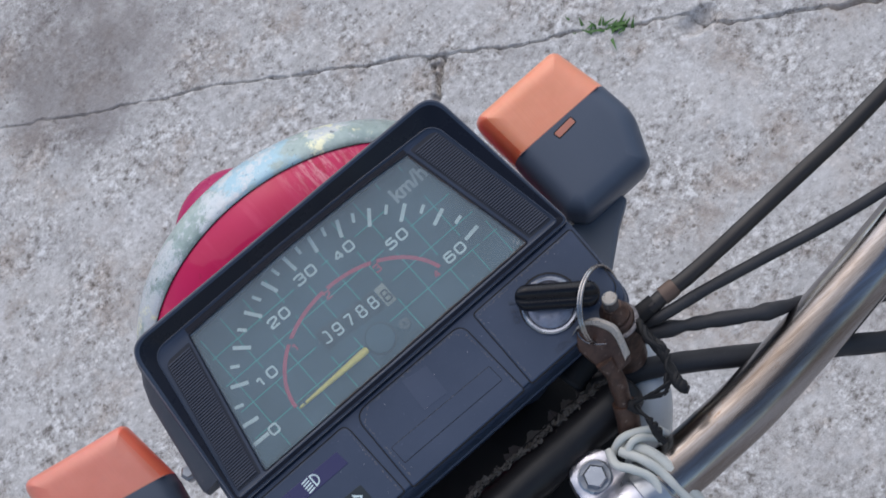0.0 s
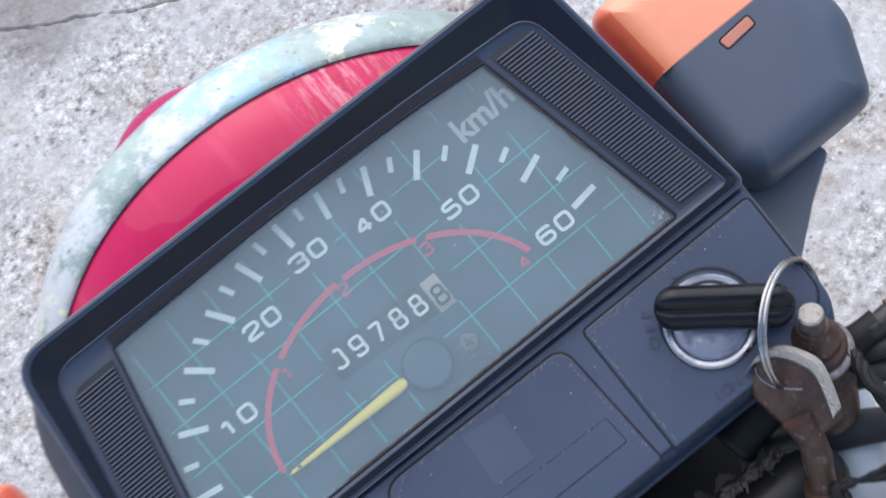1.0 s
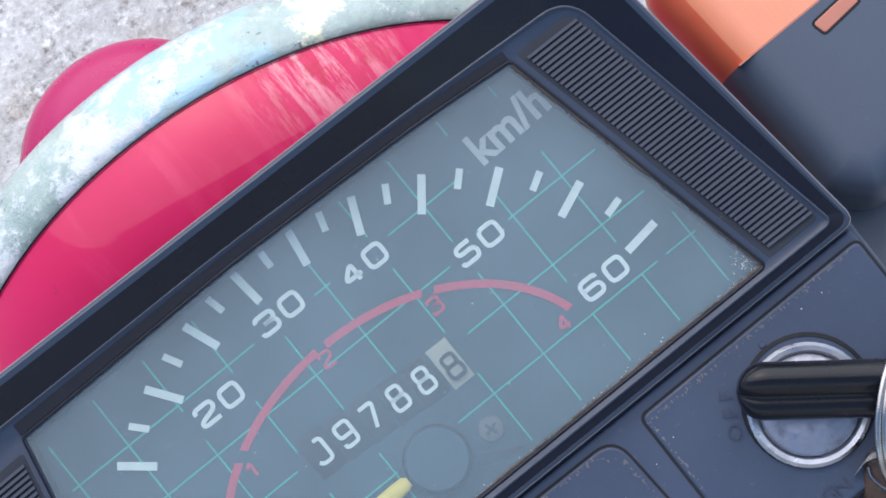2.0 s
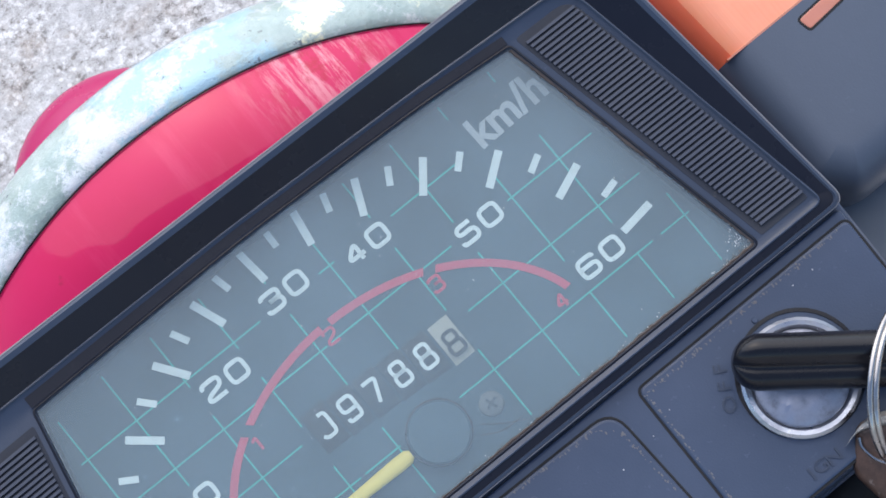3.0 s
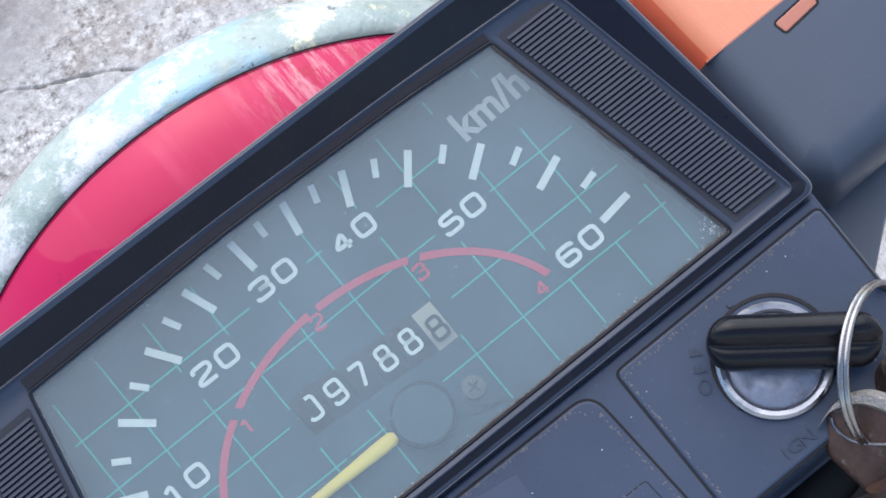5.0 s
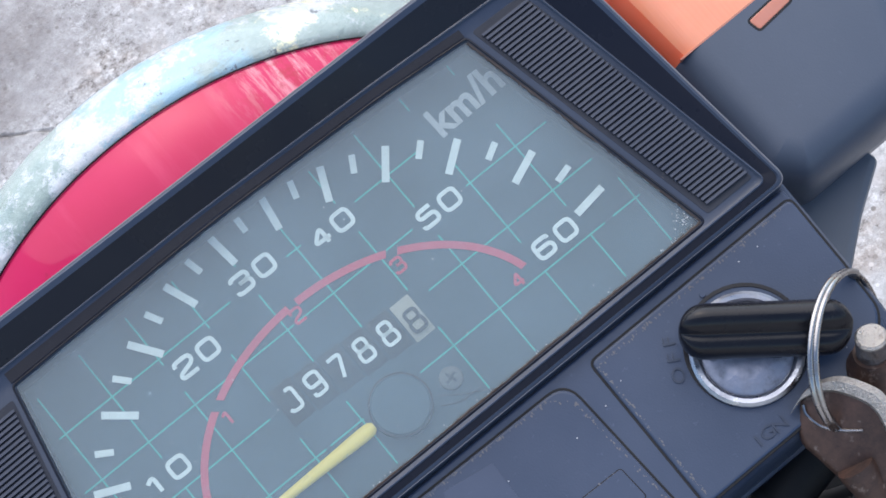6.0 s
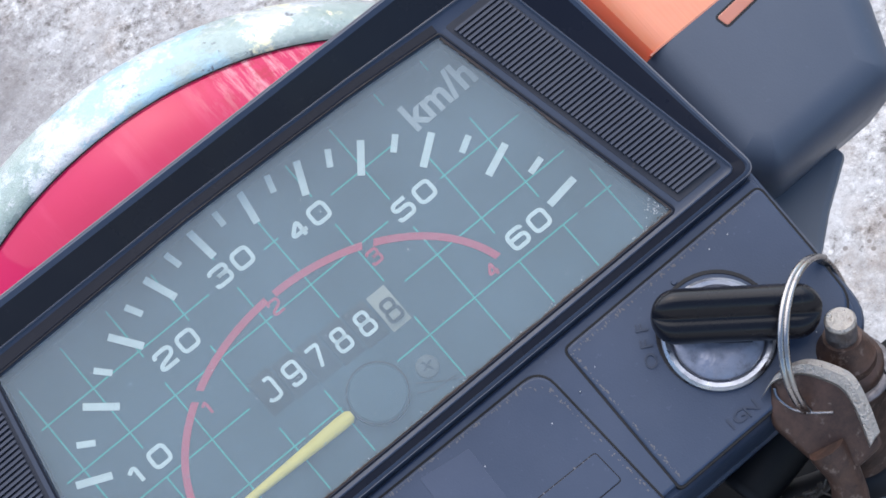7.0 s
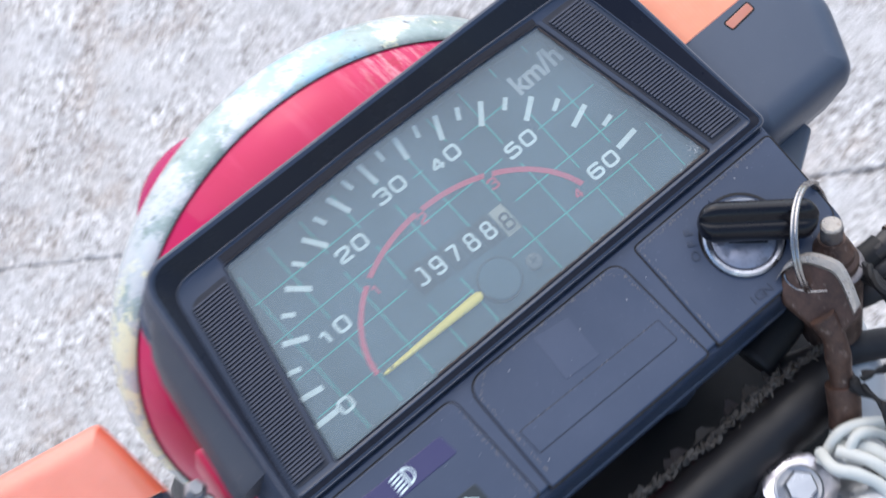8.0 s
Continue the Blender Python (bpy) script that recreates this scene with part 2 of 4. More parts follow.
STRAP = metal("scuffed_clamp_alloy", (0.50, 0.50, 0.55), 0.32, (0.34, 0.32, 0.37), 0.8, 110.0, 0.3)
# brown blotches colour in what the side wall reflects
MOULDING = plastic("reflection_tinted_side_plastic", (0.050, 0.054, 0.070), 0.5, 0.6, (0.15, 0.125, 0.12), bump=0.3, spec=0.4)
PATCH = plastic("faded_label_plastic", (0.042, 0.058, 0.098), 0.45, 0.3, BLUE_DUST, spec=0.42)
LAMP_BODY = plastic("dark_grey_lamp_plastic", (0.060, 0.077, 0.110), 0.43, 0.22, BLUE_DUST, spec=0.42)
STEEL = bar_steel()
ALLOY = metal("cast_alloy", (0.45, 0.46, 0.48), 0.38, amount=0.4, bump=0.15)
LOCK_STEEL = metal("lock_steel", (0.33, 0.335, 0.385), 0.48, (0.16, 0.15, 0.17), 0.5, 160.0, 0.25)
LOCK_RIM = metal("polished_lock_rim", (0.42, 0.43, 0.47), 0.30, (0.18, 0.17, 0.19), 0.5, 160.0, 0.15)
WIRE = metal("key_ring_wire", (0.36, 0.34, 0.33), 0.22, (0.2, 0.15, 0.12), 0.5, 140.0)
RUST = rusty("rusty_steel")
RUBBER = plastic("black_rubber", (0.020, 0.020, 0.024), 0.6, 0.14)
# grimy black rubber; also colours in the shade of grooves and the under-panel cavity
DEEP_BLACK = plastic("grimy_black_rubber_and_shade", (0.010, 0.0095, 0.0105), 0.6, 0.12, (0.05, 0.042, 0.036), spec=0.3)
KEY_BLACK = plastic("black_key_plastic", (0.005, 0.005, 0.008), 0.26, 0.04, spec=0.28)
ROPE = plastic("dirty_white_cord", (0.58, 0.58, 0.53), 0.8, 0.4, (0.3, 0.3, 0.25))
INDIGO = plastic("indigo_window", (0.016, 0.016, 0.085), 0.3, 0.08, BLUE_DUST)
CRUMB = plastic("crumbling_foam", (0.080, 0.066, 0.055), 0.9, 0.5)
GRIME = plastic("brown_grime", (0.055, 0.042, 0.038), 0.9, 0.6, (0.16, 0.13, 0.11))
FLECK = plastic("pale_fleck", (0.5, 0.5, 0.5), 0.8, 0.4)
WEAR = plastic("worn_dusty_edge", (0.12, 0.115, 0.12), 0.8, 0.5, (0.21, 0.195, 0.185))
PALE = plastic("worn_highlight_edge", (0.17, 0.165, 0.18), 0.45, 0.7, (0.07, 0.075, 0.09))
TIP = metal("worn_bolt_steel", (0.21, 0.19, 0.19), 0.5, (0.07, 0.05, 0.045), 0.7, 220.0, 0.4)
WORN = metal("worn_key_steel", (0.42, 0.385, 0.35), 0.36, (0.14, 0.09, 0.065), 0.9, 300.0, 1.0)
PAD = plastic("perished_foam_skin", (0.012, 0.011, 0.012), 0.42, 0.3, (0.05, 0.04, 0.035), spec=0.35)
HOSE = plastic("milky_hose_plastic", (0.60, 0.64, 0.66), 0.35, 0.3, (0.2, 0.19, 0.17))
TAPE = plastic("brown_tape", (0.11, 0.066, 0.047), 0.6, 0.4)
SHEATH = plastic("brown_black_cable", (0.014, 0.011, 0.011), 0.5, 0.35, (0.11, 0.085, 0.07))
SCREW = plastic("dull_screw_metal", (0.10, 0.115, 0.12), 0.6, 0.3)
LEAF = plastic("weed_green", (0.06, 0.14, 0.028), 0.6, 0.1)
CONCRETE = concrete()


# ---- mesh helpers (millimetres in the panel's frame) ----
def part(name, bm, material, parent, label="", smooth=True):
    """Links a bmesh as one mesh object under a thing or a part."""
    mesh = bpy.data.meshes.new(name)
    bmesh.ops.recalc_face_normals(bm, faces=bm.faces)
    bm.to_mesh(mesh)
    bm.free()
    mesh.materials.append(material)
    if smooth:
        mesh.set_sharp_from_angle(angle=radians(38))
    else:
        mesh.polygons.foreach_set("use_smooth", [False] * len(mesh.polygons))
    ob = new(name, mesh)
    ob.parent = parent
    return tagged(ob, label)


def thing(name, label, category, group="", m=None):
    ob = new(name)
    ob.empty_display_size = 0.02
    ob.matrix_world = m if m is not None else PANEL
    return tagged(ob, label, category, group)


class Ring(list):
    """A rounded outline that remembers its corners, so that it can be inset truly."""


def round_poly(corners, radius=0.0, seg=6):
    """A polygon with rounded corners; radius: one for all or one for each."""
    n = len(corners)
    radii = list(radius) if isinstance(radius, (list, tuple)) else [radius] * n
    out = Ring()
    out.corners, out.radii, out.seg = [tuple(c) for c in corners], radii, seg
    for i, c in enumerate(corners):
        c, a, b = Vector(c), Vector(corners[i - 1]), Vector(corners[(i + 1) % n])
        da, db = (a - c).normalized(), (b - c).normalized()
        half = max(da.angle(db) / 2, 0.05)
        cut = min(max(radii[i], 0.02) / math.tan(half), 0.45 * (a - c).length, 0.45 * (b - c).length)
        p, q = c + da * cut, c + db * cut
        for k in range(seg + 1):
            s = k / seg
            out.append((1 - s) ** 2 * p + 2 * s * (1 - s) * c + s * s * q)
    return out


def inset(ring, d):
    """The same outline, every side moved inwards by d."""
    c = ring.corners
    n = len(c)
    area = sum(c[i - 1][0] * c[i][1] - c[i][0] * c[i - 1][1] for i in range(n))
    sign = 1 if area > 0 else -1
    moved = []
    for i in range(n):
        p, q, r = Vector(c[i - 1]), Vector(c[i]), Vector(c[(i + 1) % n])
        n1, n2 = Vector((-(q - p).y, (q - p).x)).normalized() * sign, Vector((-(r - q).y, (r - q).x)).normalized() * sign
        k = 1 + n1.dot(n2)
        moved.append(tuple(q + (n1 + n2) * d / max(k, 0.2)))
    return round_poly(moved, [max(r - d, 0.05) for r in ring.radii], ring.seg)


def loft(loops, cap_start=True, cap_end=True, closed=True):
    """Skins closed loops of equally many (u, v, n) points in mm."""
    bm = bmesh.new()
    rows = [[bm.verts.new(Vector(p) * MM) for p in loop] for loop in loops]
    n = len(rows[0])
    for a, b in zip(rows, rows[1:]):
        for i in range(n if closed else n - 1):
            j = (i + 1) % n
            bm.faces.new((a[i], a[j], b[j], b[i]))
    for f in bm.faces:
        f.smooth = True
    if cap_start:
        bm.faces.new(rows[0])
    if cap_end:
        bm.faces.new(reversed(rows[-1]))
    bmesh.ops.remove_doubles(bm, verts=bm.verts, dist=1e-7)
    return bm


def at_height(points, z):
    return [(p[0], p[1], z(p[0], p[1]) if callable(z) else z) for p in points]


def scaled(points, s, about=None):
    c = about or (sum(p[0] for p in points) / len(points), sum(p[1] for p in points) / len(points))
    return [(c[0] + (p[0] - c[0]) * s, c[1] + (p[1] - c[1]) * s) for p in points]


def slab(points, z0, z1, edge=0.5, grow=0.0):
    """A plate of the given outline from height z0 to z1 with a small rounded upper edge."""
    return loft([at_height(inset(points, -grow), z0), at_height(points, z1 - edge), at_height(inset(points, edge * 0.3), z1 - edge * 0.3), at_height(inset(points, edge), z1), at_height(inset(points, edge * 1.25), z1)])


def turned(cx, cy, profile, sides=40, cap_start=True, cap_end=True):
    """A turned shape on an axis along n: profile of (radius, height)."""
    return loft([[(cx + r * math.cos(2 * math.pi * k / sides), cy + r * math.sin(2 * math.pi * k / sides), z) for k in range(sides)] for r, z in profile], cap_start, cap_end)


def lathe(foot, top, profile, sides=32):
    """A turned shape on the axis from foot to top: profile of (radius, height along it)."""
    foot, top = Vector(foot), Vector(top)
    axis = (top - foot).normalized()
    e1 = axis.orthogonal().normalized()
    e2 = axis.cross(e1)
    return loft([[foot + axis * h + r * (math.cos(2 * math.pi * k / sides) * e1 + math.sin(2 * math.pi * k / sides) * e2) for k in range(sides)] for r, h in profile])


def spline(points, steps=8):
    """Catmull-Rom through (u, v, n) points."""
    pts = [Vector(p) for p in points]
    pts = [2 * pts[0] - pts[1], *pts, 2 * pts[-1] - pts[-2]]
    out = []
    for a, b, c, d in zip(pts, pts[1:], pts[2:], pts[3:]):
        for k in range(steps):
            s = k / steps
            out.append(0.5 * (2 * b + (c - a) * s + (2 * a - 5 * b + 4 * c - d) * s * s + (3 * b - a - 3 * c + d) * s ** 3))
    out.append(pts[-2])
    return out


def tube(points, radius, sides=12, closed=False, wobble=0.0):
    """Sweeps a round section along points in mm; radius: one, or a function of 0..1."""
    n = len(points)
    loops, ref = [], Vector((0.3, 0.2, 1)).normalized()
    for i, p in enumerate(points):
        a = points[i - 1] if (i or closed) else p
        b = points[(i + 1) % n] if (i < n - 1 or closed) else p
        tan = (b - a).normalized()
        ref = (ref - tan * ref.dot(tan)).normalized()
        other = tan.cross(ref)
        r = radius(i / max(n - 1, 1)) if callable(radius) else radius
        if wobble:
            r *= 1 + wobble * noise.noise(p * 0.15)
        loops.append([p + r * (math.cos(2 * math.pi * k / sides) * ref + math.sin(2 * math.pi * k / sides) * other) for k in range(sides)])
    if closed:
        loops.append(loops[0])
    return loft(loops, not closed, not closed)


def box_line(a, b, width, z0, z1):
    """A thin bar from a to b (u, v)."""
    a, b = Vector(a), Vector(b)
    side = Vector((-(b - a).y, (b - a).x)).normalized() * width / 2
    quad = [a + side, a - side, b - side, b + side]
    return loft([at_height(quad, z0), at_height(quad, z1)])


def text_mesh(name, body, u, v, size, z, material, parent, wide=1.0, turn=0.0, thick=0.12, bold=0.0):
    curve = bpy.data.curves.new(name, "FONT")
    curve.body, curve.size = body, size * MM
    curve.align_x, curve.align_y = "CENTER", "CENTER"
    curve.extrude = thick * MM / 2
    curve.offset = bold * MM
    curve.resolution_u = 4
    tmp = new(name, curve)
    mesh = bpy.data.meshes.new_from_object(tmp.evaluated_get(bpy.context.evaluated_depsgraph_get()))
    bpy.data.objects.remove(tmp)
    mesh.transform(Matrix.Translation((u * MM, v * MM, z * MM)) @ Matrix.Rotation(radians(turn), 4, "Z") @ Matrix.Diagonal((wide, 1, 1, 1)))
    mesh.materials.clear()
    mesh.materials.append(material)
    ob = new(name, mesh)
    ob.parent = parent
    return ob


# Square-shouldered figures of the dial: centre lines in a unit box, True where the line closes on itself.
STROKES = {
    "0": [([(0, 0), (1, 0), (1, 1), (0, 1)], True)],
    "1": [([(0.12, 0.74), (0.56, 1), (0.56, 0)], False)],
    "2": [([(0, 0.74), (0, 1), (1, 1), (1, 0.55), (0, 0.27), (0, 0), (1, 0)], False)],
    "3": [([(0, 0.8), (0, 1), (1, 1), (1, 0.53), (0.32, 0.53)], False), ([(0.32, 0.53), (1, 0.53), (1, 0), (0, 0), (0, 0.2)], False)],
    "4": [([(0.74, 0), (0.74, 1), (0, 0.28), (1, 0.28)], False)],
    "5": [([(0.95, 1), (0.08, 1), (0.02, 0.58), (1, 0.58), (1, 0), (0, 0), (0, 0.2)], False)],
    "6": [([(0.96, 0.82), (0.96, 1), (0, 1), (0, 0), (1, 0), (1, 0.56), (0, 0.56)], False)],
    "7": [([(0, 1), (1, 1), (0.34, 0)], False)],
    "8": [([(0, 0), (1, 0), (1, 0.52), (0, 0.52)], True), ([(0.07, 0.52), (0.93, 0.52), (0.93, 1), (0.07, 1)], True)],
    "9": [([(0.04, 0.18), (0.04, 0), (1, 0), (1, 1), (0, 1), (0, 0.44), (1, 0.44)], False)],
    "worn 0": [([(0.5, 1), (1, 1), (1, 0), (0.25, 0), (0.05, 0.16)], False)],
}


def soft_line(points, radius, closed, seg=4):
    """A broken line with its bends rounded."""
    pts, out = [Vector(q) for q in points], []
    for i, c in enumerate(pts):
        if not closed and i in (0, len(pts) - 1):
            out.append(c)
            continue
        a, b = pts[i - 1], pts[(i + 1) % len(pts)]
        p, q = (c + (e - c).normalized() * min(radius, 0.48 * (e - c).length) for e in (a, b))
        out += [(1 - k / seg) ** 2 * p + 2 * (k / seg) * (1 - k / seg) * c + (k / seg) ** 2 * q for k in range(seg + 1)]
    return out


def figure(name, glyphs, u, v, wide, tall, pitch, weight, z, material, parent, label=""):
    """Printed figures drawn as flat strokes; glyphs: one key of STROKES each."""
    bm = bmesh.new()
    for g, key in enumerate(glyphs):
        left, low = u + (g - (len(glyphs) - 1) / 2) * pitch - wide / 2, v - tall / 2
        for points, closed in STROKES[key]:
            line = soft_line([(left + x * wide, low + y * tall) for x, y in points], 0.3 * wide, closed)
            n, rows = len(line), []
            for i, c in enumerate(line):
                a = line[i - 1] if (i or closed) else c
                b = line[(i + 1) % n] if (i < n - 1 or closed) else c
                t = (b - a).normalized()
                side = Vector((-t.y, t.x)) * weight / 2
                rows.append([bm.verts.new(Vector((*q, h)) * MM) for q, h in ((c + side, z), (c - side, z), (c - side, z + 0.1), (c + side, z + 0.1))])
            for a, b in zip(rows, rows[1:] + (rows[:1] if closed else [])):
                for i in range(4):
                    bm.faces.new((a[i], a[(i + 1) % 4], b[(i + 1) % 4], b[i]))
            if not closed:
                bm.faces.new(rows[0])
                bm.faces.new(rows[-1])
    return part(name, bm, material, parent, label, smooth=False)


# ---- ground: one sheet of old concrete, cracked along a joint ----
JOINT = [(-0.6, 1.11), (-0.0799, 0.7489), (-0.0087, 0.6995), (0.0626, 0.6506), (0.0968, 0.6251), (0.1292, 0.598), (0.1638, 0.5743), (0.1897, 0.5501), (0.2181, 0.5297), (0.2463, 0.5061), (0.2812, 0.485), (0.3095, 0.4625), (0.3296, 0.4461), (0.3411, 0.4261), (0.3662, 0.407), (0.4247, 0.362), (0.9, 0.0)]
BRANCH = [(0.1902, 0.5495), (0.1815, 0.5425), (0.1754, 0.5388), (0.1688, 0.5305), (0.1618, 0.5250), (0.1480, 0.5080)]
TWIG = [(0.1820, 0.5580), (0.1785, 0.5460), (0.1754, 0.5388)]


def far_from(line, x, y):
    """How far each of the places is from a broken line."""
    best = np.full(x.shape, 9.0)
    for (ax, ay), (bx, by) in zip(line, line[1:]):
        s = np.clip(((x - ax) * (bx - ax) + (y - ay) * (by - ay)) / ((bx - ax) ** 2 + (by - ay) ** 2), 0, 1)
        best = np.minimum(best, np.hypot(x - ax - s * (bx - ax), y - ay - s * (by - ay)))
    return best


def wander(x, y, scale, seed):
    """Smooth noise on a grid of places, from a few crossed waves."""
    rng, out = np.random.RandomState(seed), 0
    for k in range(14):
        a, f, p = rng.uniform(0, 6.28), scale * rng.uniform(0.5, 2.2), rng.uniform(0, 6.28)
        out = out + np.sin((x * np.cos(a) + y * np.sin(a)) * f + p) / 14 ** 0.5
    return out


def build_ground():
    # the sheet's grid runs along the joint, finest beside it
    turn = math.atan2(0.362 - 0.7489, 0.4247 + 0.0799)
    far = np.array([0.05, 0.2, 0.6, 1.5, 4, 10, 30, 90, 300])
    along = np.arange(-0.45, 0.55, 0.0025)
    across = np.concatenate([np.arange(-0.62, -0.050, 0.004), np.arange(-0.050, 0.022, 0.0009), np.arange(0.022, 0.34, 0.004)])
    sa = np.concatenate([along[0] - far[::-1], along, along[-1] + far])
    sb = np.concatenate([across[0] - far[::-1], across, across[-1] + far])
    ga, gb = np.meshgrid(sa, sb)
    gx = 0.18 + ga * math.cos(turn) - gb * math.sin(turn)
    gy = 0.5497 + ga * math.sin(turn) + gb * math.cos(turn)
    wx = gx + 0.0009 * wander(gx, gy, 420, 1) + 0.0012 * wander(gx, gy, 90, 7)
    wy = gy + 0.0009 * wander(gx, gy, 420, 2) + 0.0012 * wander(gx, gy, 90, 8)
    d = far_from(JOINT, wx, wy)
    wide = (0.0006 + 0.0005 * wander(gx, gy, 90, 3) + 0.0002 * wander(gx, gy, 400, 6)) * np.clip(0.45 + gx * 2.8, 0.5, 1.3)
    z = -0.0065 * np.clip(0.55 + gx * 3, 0.35, 1) * np.clip(1.45 - d / np.maximum(wide, 0.00045), 0, 1)
    pit = np.hypot((gx - 0.334) / 1.0, (gy - 0.438) / 0.6)
    z -= 0.010 * np.clip(1.4 - pit / 0.012, 0, 1)
    for line, w in ((BRANCH, 0.0014), (TWIG, 0.0009)):
        z = np.minimum(z, -0.010 * np.clip(1.5 - far_from(line, wx, wy) / w, 0, 1))
    near = (ga > along[0]) & (ga < along[-1]) & (gb > across[0]) & (gb < across[-1])
    z = z + np.where(near, 0.0008 * wander(gx, gy, 60, 4), 0)
    ny, nx = gx.shape
    idx = np.arange(nx * ny).reshape(ny, nx)
    quads = np.stack([idx[:-1, :-1], idx[:-1, 1:], idx[1:, 1:], idx[1:, :-1]], -1).reshape(-1, 4)
    mesh = bpy.data.meshes.new("ground")
    mesh.from_pydata(np.stack([gx, gy, z], -1).reshape(-1, 3), [], quads)
    mesh.polygons.foreach_set("use_smooth", [True] * len(mesh.polygons))
    mesh.materials.append(CONCRETE)
    tagged(new("ground", mesh), "cracked weathered grey concrete paving with exposed aggregate", "ground", kind="structure")


build_ground()

# ---- the moped: one thing, its parts below ----
moped = thing("moped", "old red moped with a dark instrument panel, standing on concrete", "moped")

# Instrument panel housing
CU = 40.2
HOOD_TOP, HOOD_LOW = 11.0, 6.6
RAISE = 2.0  # the surround and glass stand this much higher over the dial print


def rim_height(u, v):
    return HOOD_LOW + (HOOD_TOP - HOOD_LOW) * max(0.0, min(1.0, (v + 48) / 60))


def trapezoid(top_half, top_v, low_half, low_v, radius, slope=0.0, bow=0.0, flare=(0, 0)):
    """A dial-shaped outline: its top side falls by slope to either end and is bowed up; the left side leans out by flare."""
    top = [(u, top_v - slope * (u - CU) / top_half + b * bow) for u, b in ((CU - top_half, 0), (CU - 6, 1), (CU + 34, 0.7), (CU + top_half, 0))]
    top[0] = (top[0][0] - flare[0], top[0][1])
    return round_poly(top + [(CU + low_half, low_v), (CU - low_half - flare[1], low_v)], [radius[0], 400, 400, *radius[1:]], 8)


panel = None


def build_panel():
    global panel
    outline = round_poly([(CU - 74, 23.2), (CU + 74.6, 20.9), (CU + 81.5, -48.5), (CU + 80.5, -86), (CU - 80.5, -86), (CU - 81.5, -48.5)], [9, 9, 3, 9, 9, 3], 7)
    back = scaled(outline, 0.80)
    floor_ring = round_poly([(CU - 80.3, -49.25), (CU + 80.3, -49.25), (CU + 78.5, -84.6), (CU - 78.5, -84.6)], [1, 1, 8, 8], 5)
    panel = part("instrument_panel", loft([at_height(back, -26), at_height(inset(outline, 1.0), -23), at_height(inset(outline, -1.8), -21.5), at_height(inset(outline, -1.8), -16.5), at_height(inset(outline, -0.9), -15.8), at_height(inset(outline, -1.2), -15), at_height(inset(outline, -0.5), -4), at_height(outline, 0.6), at_height(inset(outline, 0.5), 1.4), at_height(inset(outline, 2.0), 1.6), at_height(inset(outline, 2.6), -1.8)]),
                 BLACK, moped, "dark grey plastic instrument panel")
    part("lower_plate", slab(floor_ring, -1.7, 3.6, 0.6), BLACK, panel)
    gap = round_poly([(CU - 80, -48), (CU + 80, -48), (CU + 80, -51), (CU - 80, -51)], 0.3, 2)
    part("groove_floor", slab(gap, -1.7, 2.6, 0.1), LEDGE, panel)
    # hood round the dial
    outer = trapezoid(74.6, 22.2, 81.8, -48.9, [9, 9, 2.5, 2.5], 1.2, flare=(-1.2, -1.0))
    foot = trapezoid(74.6, 22.2, 81.8, -48.9, [9, 9, 2.5, 2.5], 1.2, flare=(0.4, 0.4))
    rim_in = trapezoid(73.0, 20.4, 80.7, -48.0, [8, 8, 2, 2], 1.2, flare=(-1.2, -1.0))
    wall = trapezoid(67.6, 14.4, 78.4, -46.4, [7, 7, 1.5, 1.5], 1.8, 1.4)
    edge = trapezoid(52.9, 11.15, 64.5, -44.9, [0.8] * 4, 1.15, 1.7)
    well = trapezoid(52.3, 10.4, 63.7, -44.2, [0.5] * 4, 1.15, 1.7)
    loops = [at_height(foot, -2), at_height(outer, lambda u, v: rim_height(u, v) - 0.9), at_height(inset(outer, 0.3), lambda u, v: rim_height(u, v) - 0.25),
             at_height(inset(outer, 0.8), rim_height), at_height(rim_in, lambda u, v: rim_height(u, v) - 0.5)]
    part("bezel", loft(loops, False, False), LEDGE, panel, "black bezel hood with a raised rim")
    # thin pale tube: worn edge, with the rim's highlight in its colour
    worn = [Vector((*p, rim_height(*p) - 0.5)) for p in inset(outer, 0.12)]
    part("worn_rim", tube(worn, 0.15, 6, closed=True, wobble=0.9), PALE, panel, "pale worn rim edge with its highlight painted in")
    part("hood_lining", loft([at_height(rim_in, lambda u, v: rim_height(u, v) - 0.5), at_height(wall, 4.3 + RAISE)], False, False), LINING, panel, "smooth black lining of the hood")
    lip = [Vector((*p, 4.35 + RAISE)) for p in wall]
    part("lining_lip", tube(lip, 0.26, 6, closed=True, wobble=0.3), LEDGE, panel)
    loops = [at_height(wall, 4.3 + RAISE), at_height(inset(wall, 0.6), 3.9 + RAISE), at_height(inset(edge, -1.0), 3.9 + RAISE), at_height(edge, 3.5 + RAISE), at_height(well, -1.2)]
    part("dial_surround", loft(loops, False, False), LEDGE, panel)
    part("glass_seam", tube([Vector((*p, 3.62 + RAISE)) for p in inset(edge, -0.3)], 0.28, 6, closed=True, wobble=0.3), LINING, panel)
    # black step of the hood above the glass
    rows = []
    for k in range(25):
        u = CU - 53 + 106 * k / 24
        arch = np.interp(u, [CU - 53, CU - 6, CU + 34, CU + 53], [0, 1.0, 0.7, 0])
        low, high = 11.75 - 1.15 * (u - CU) / 52.9 + 1.7 * arch, 13.7 - 1.8 * (u - CU) / 67.6 + 1.4 * arch
        rows.append([(u, low, 3.7 + RAISE), (u, low, 4.0 + RAISE), (u, high, 4.05 + RAISE), (u, high, 3.7 + RAISE)])
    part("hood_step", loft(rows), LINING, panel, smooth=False)
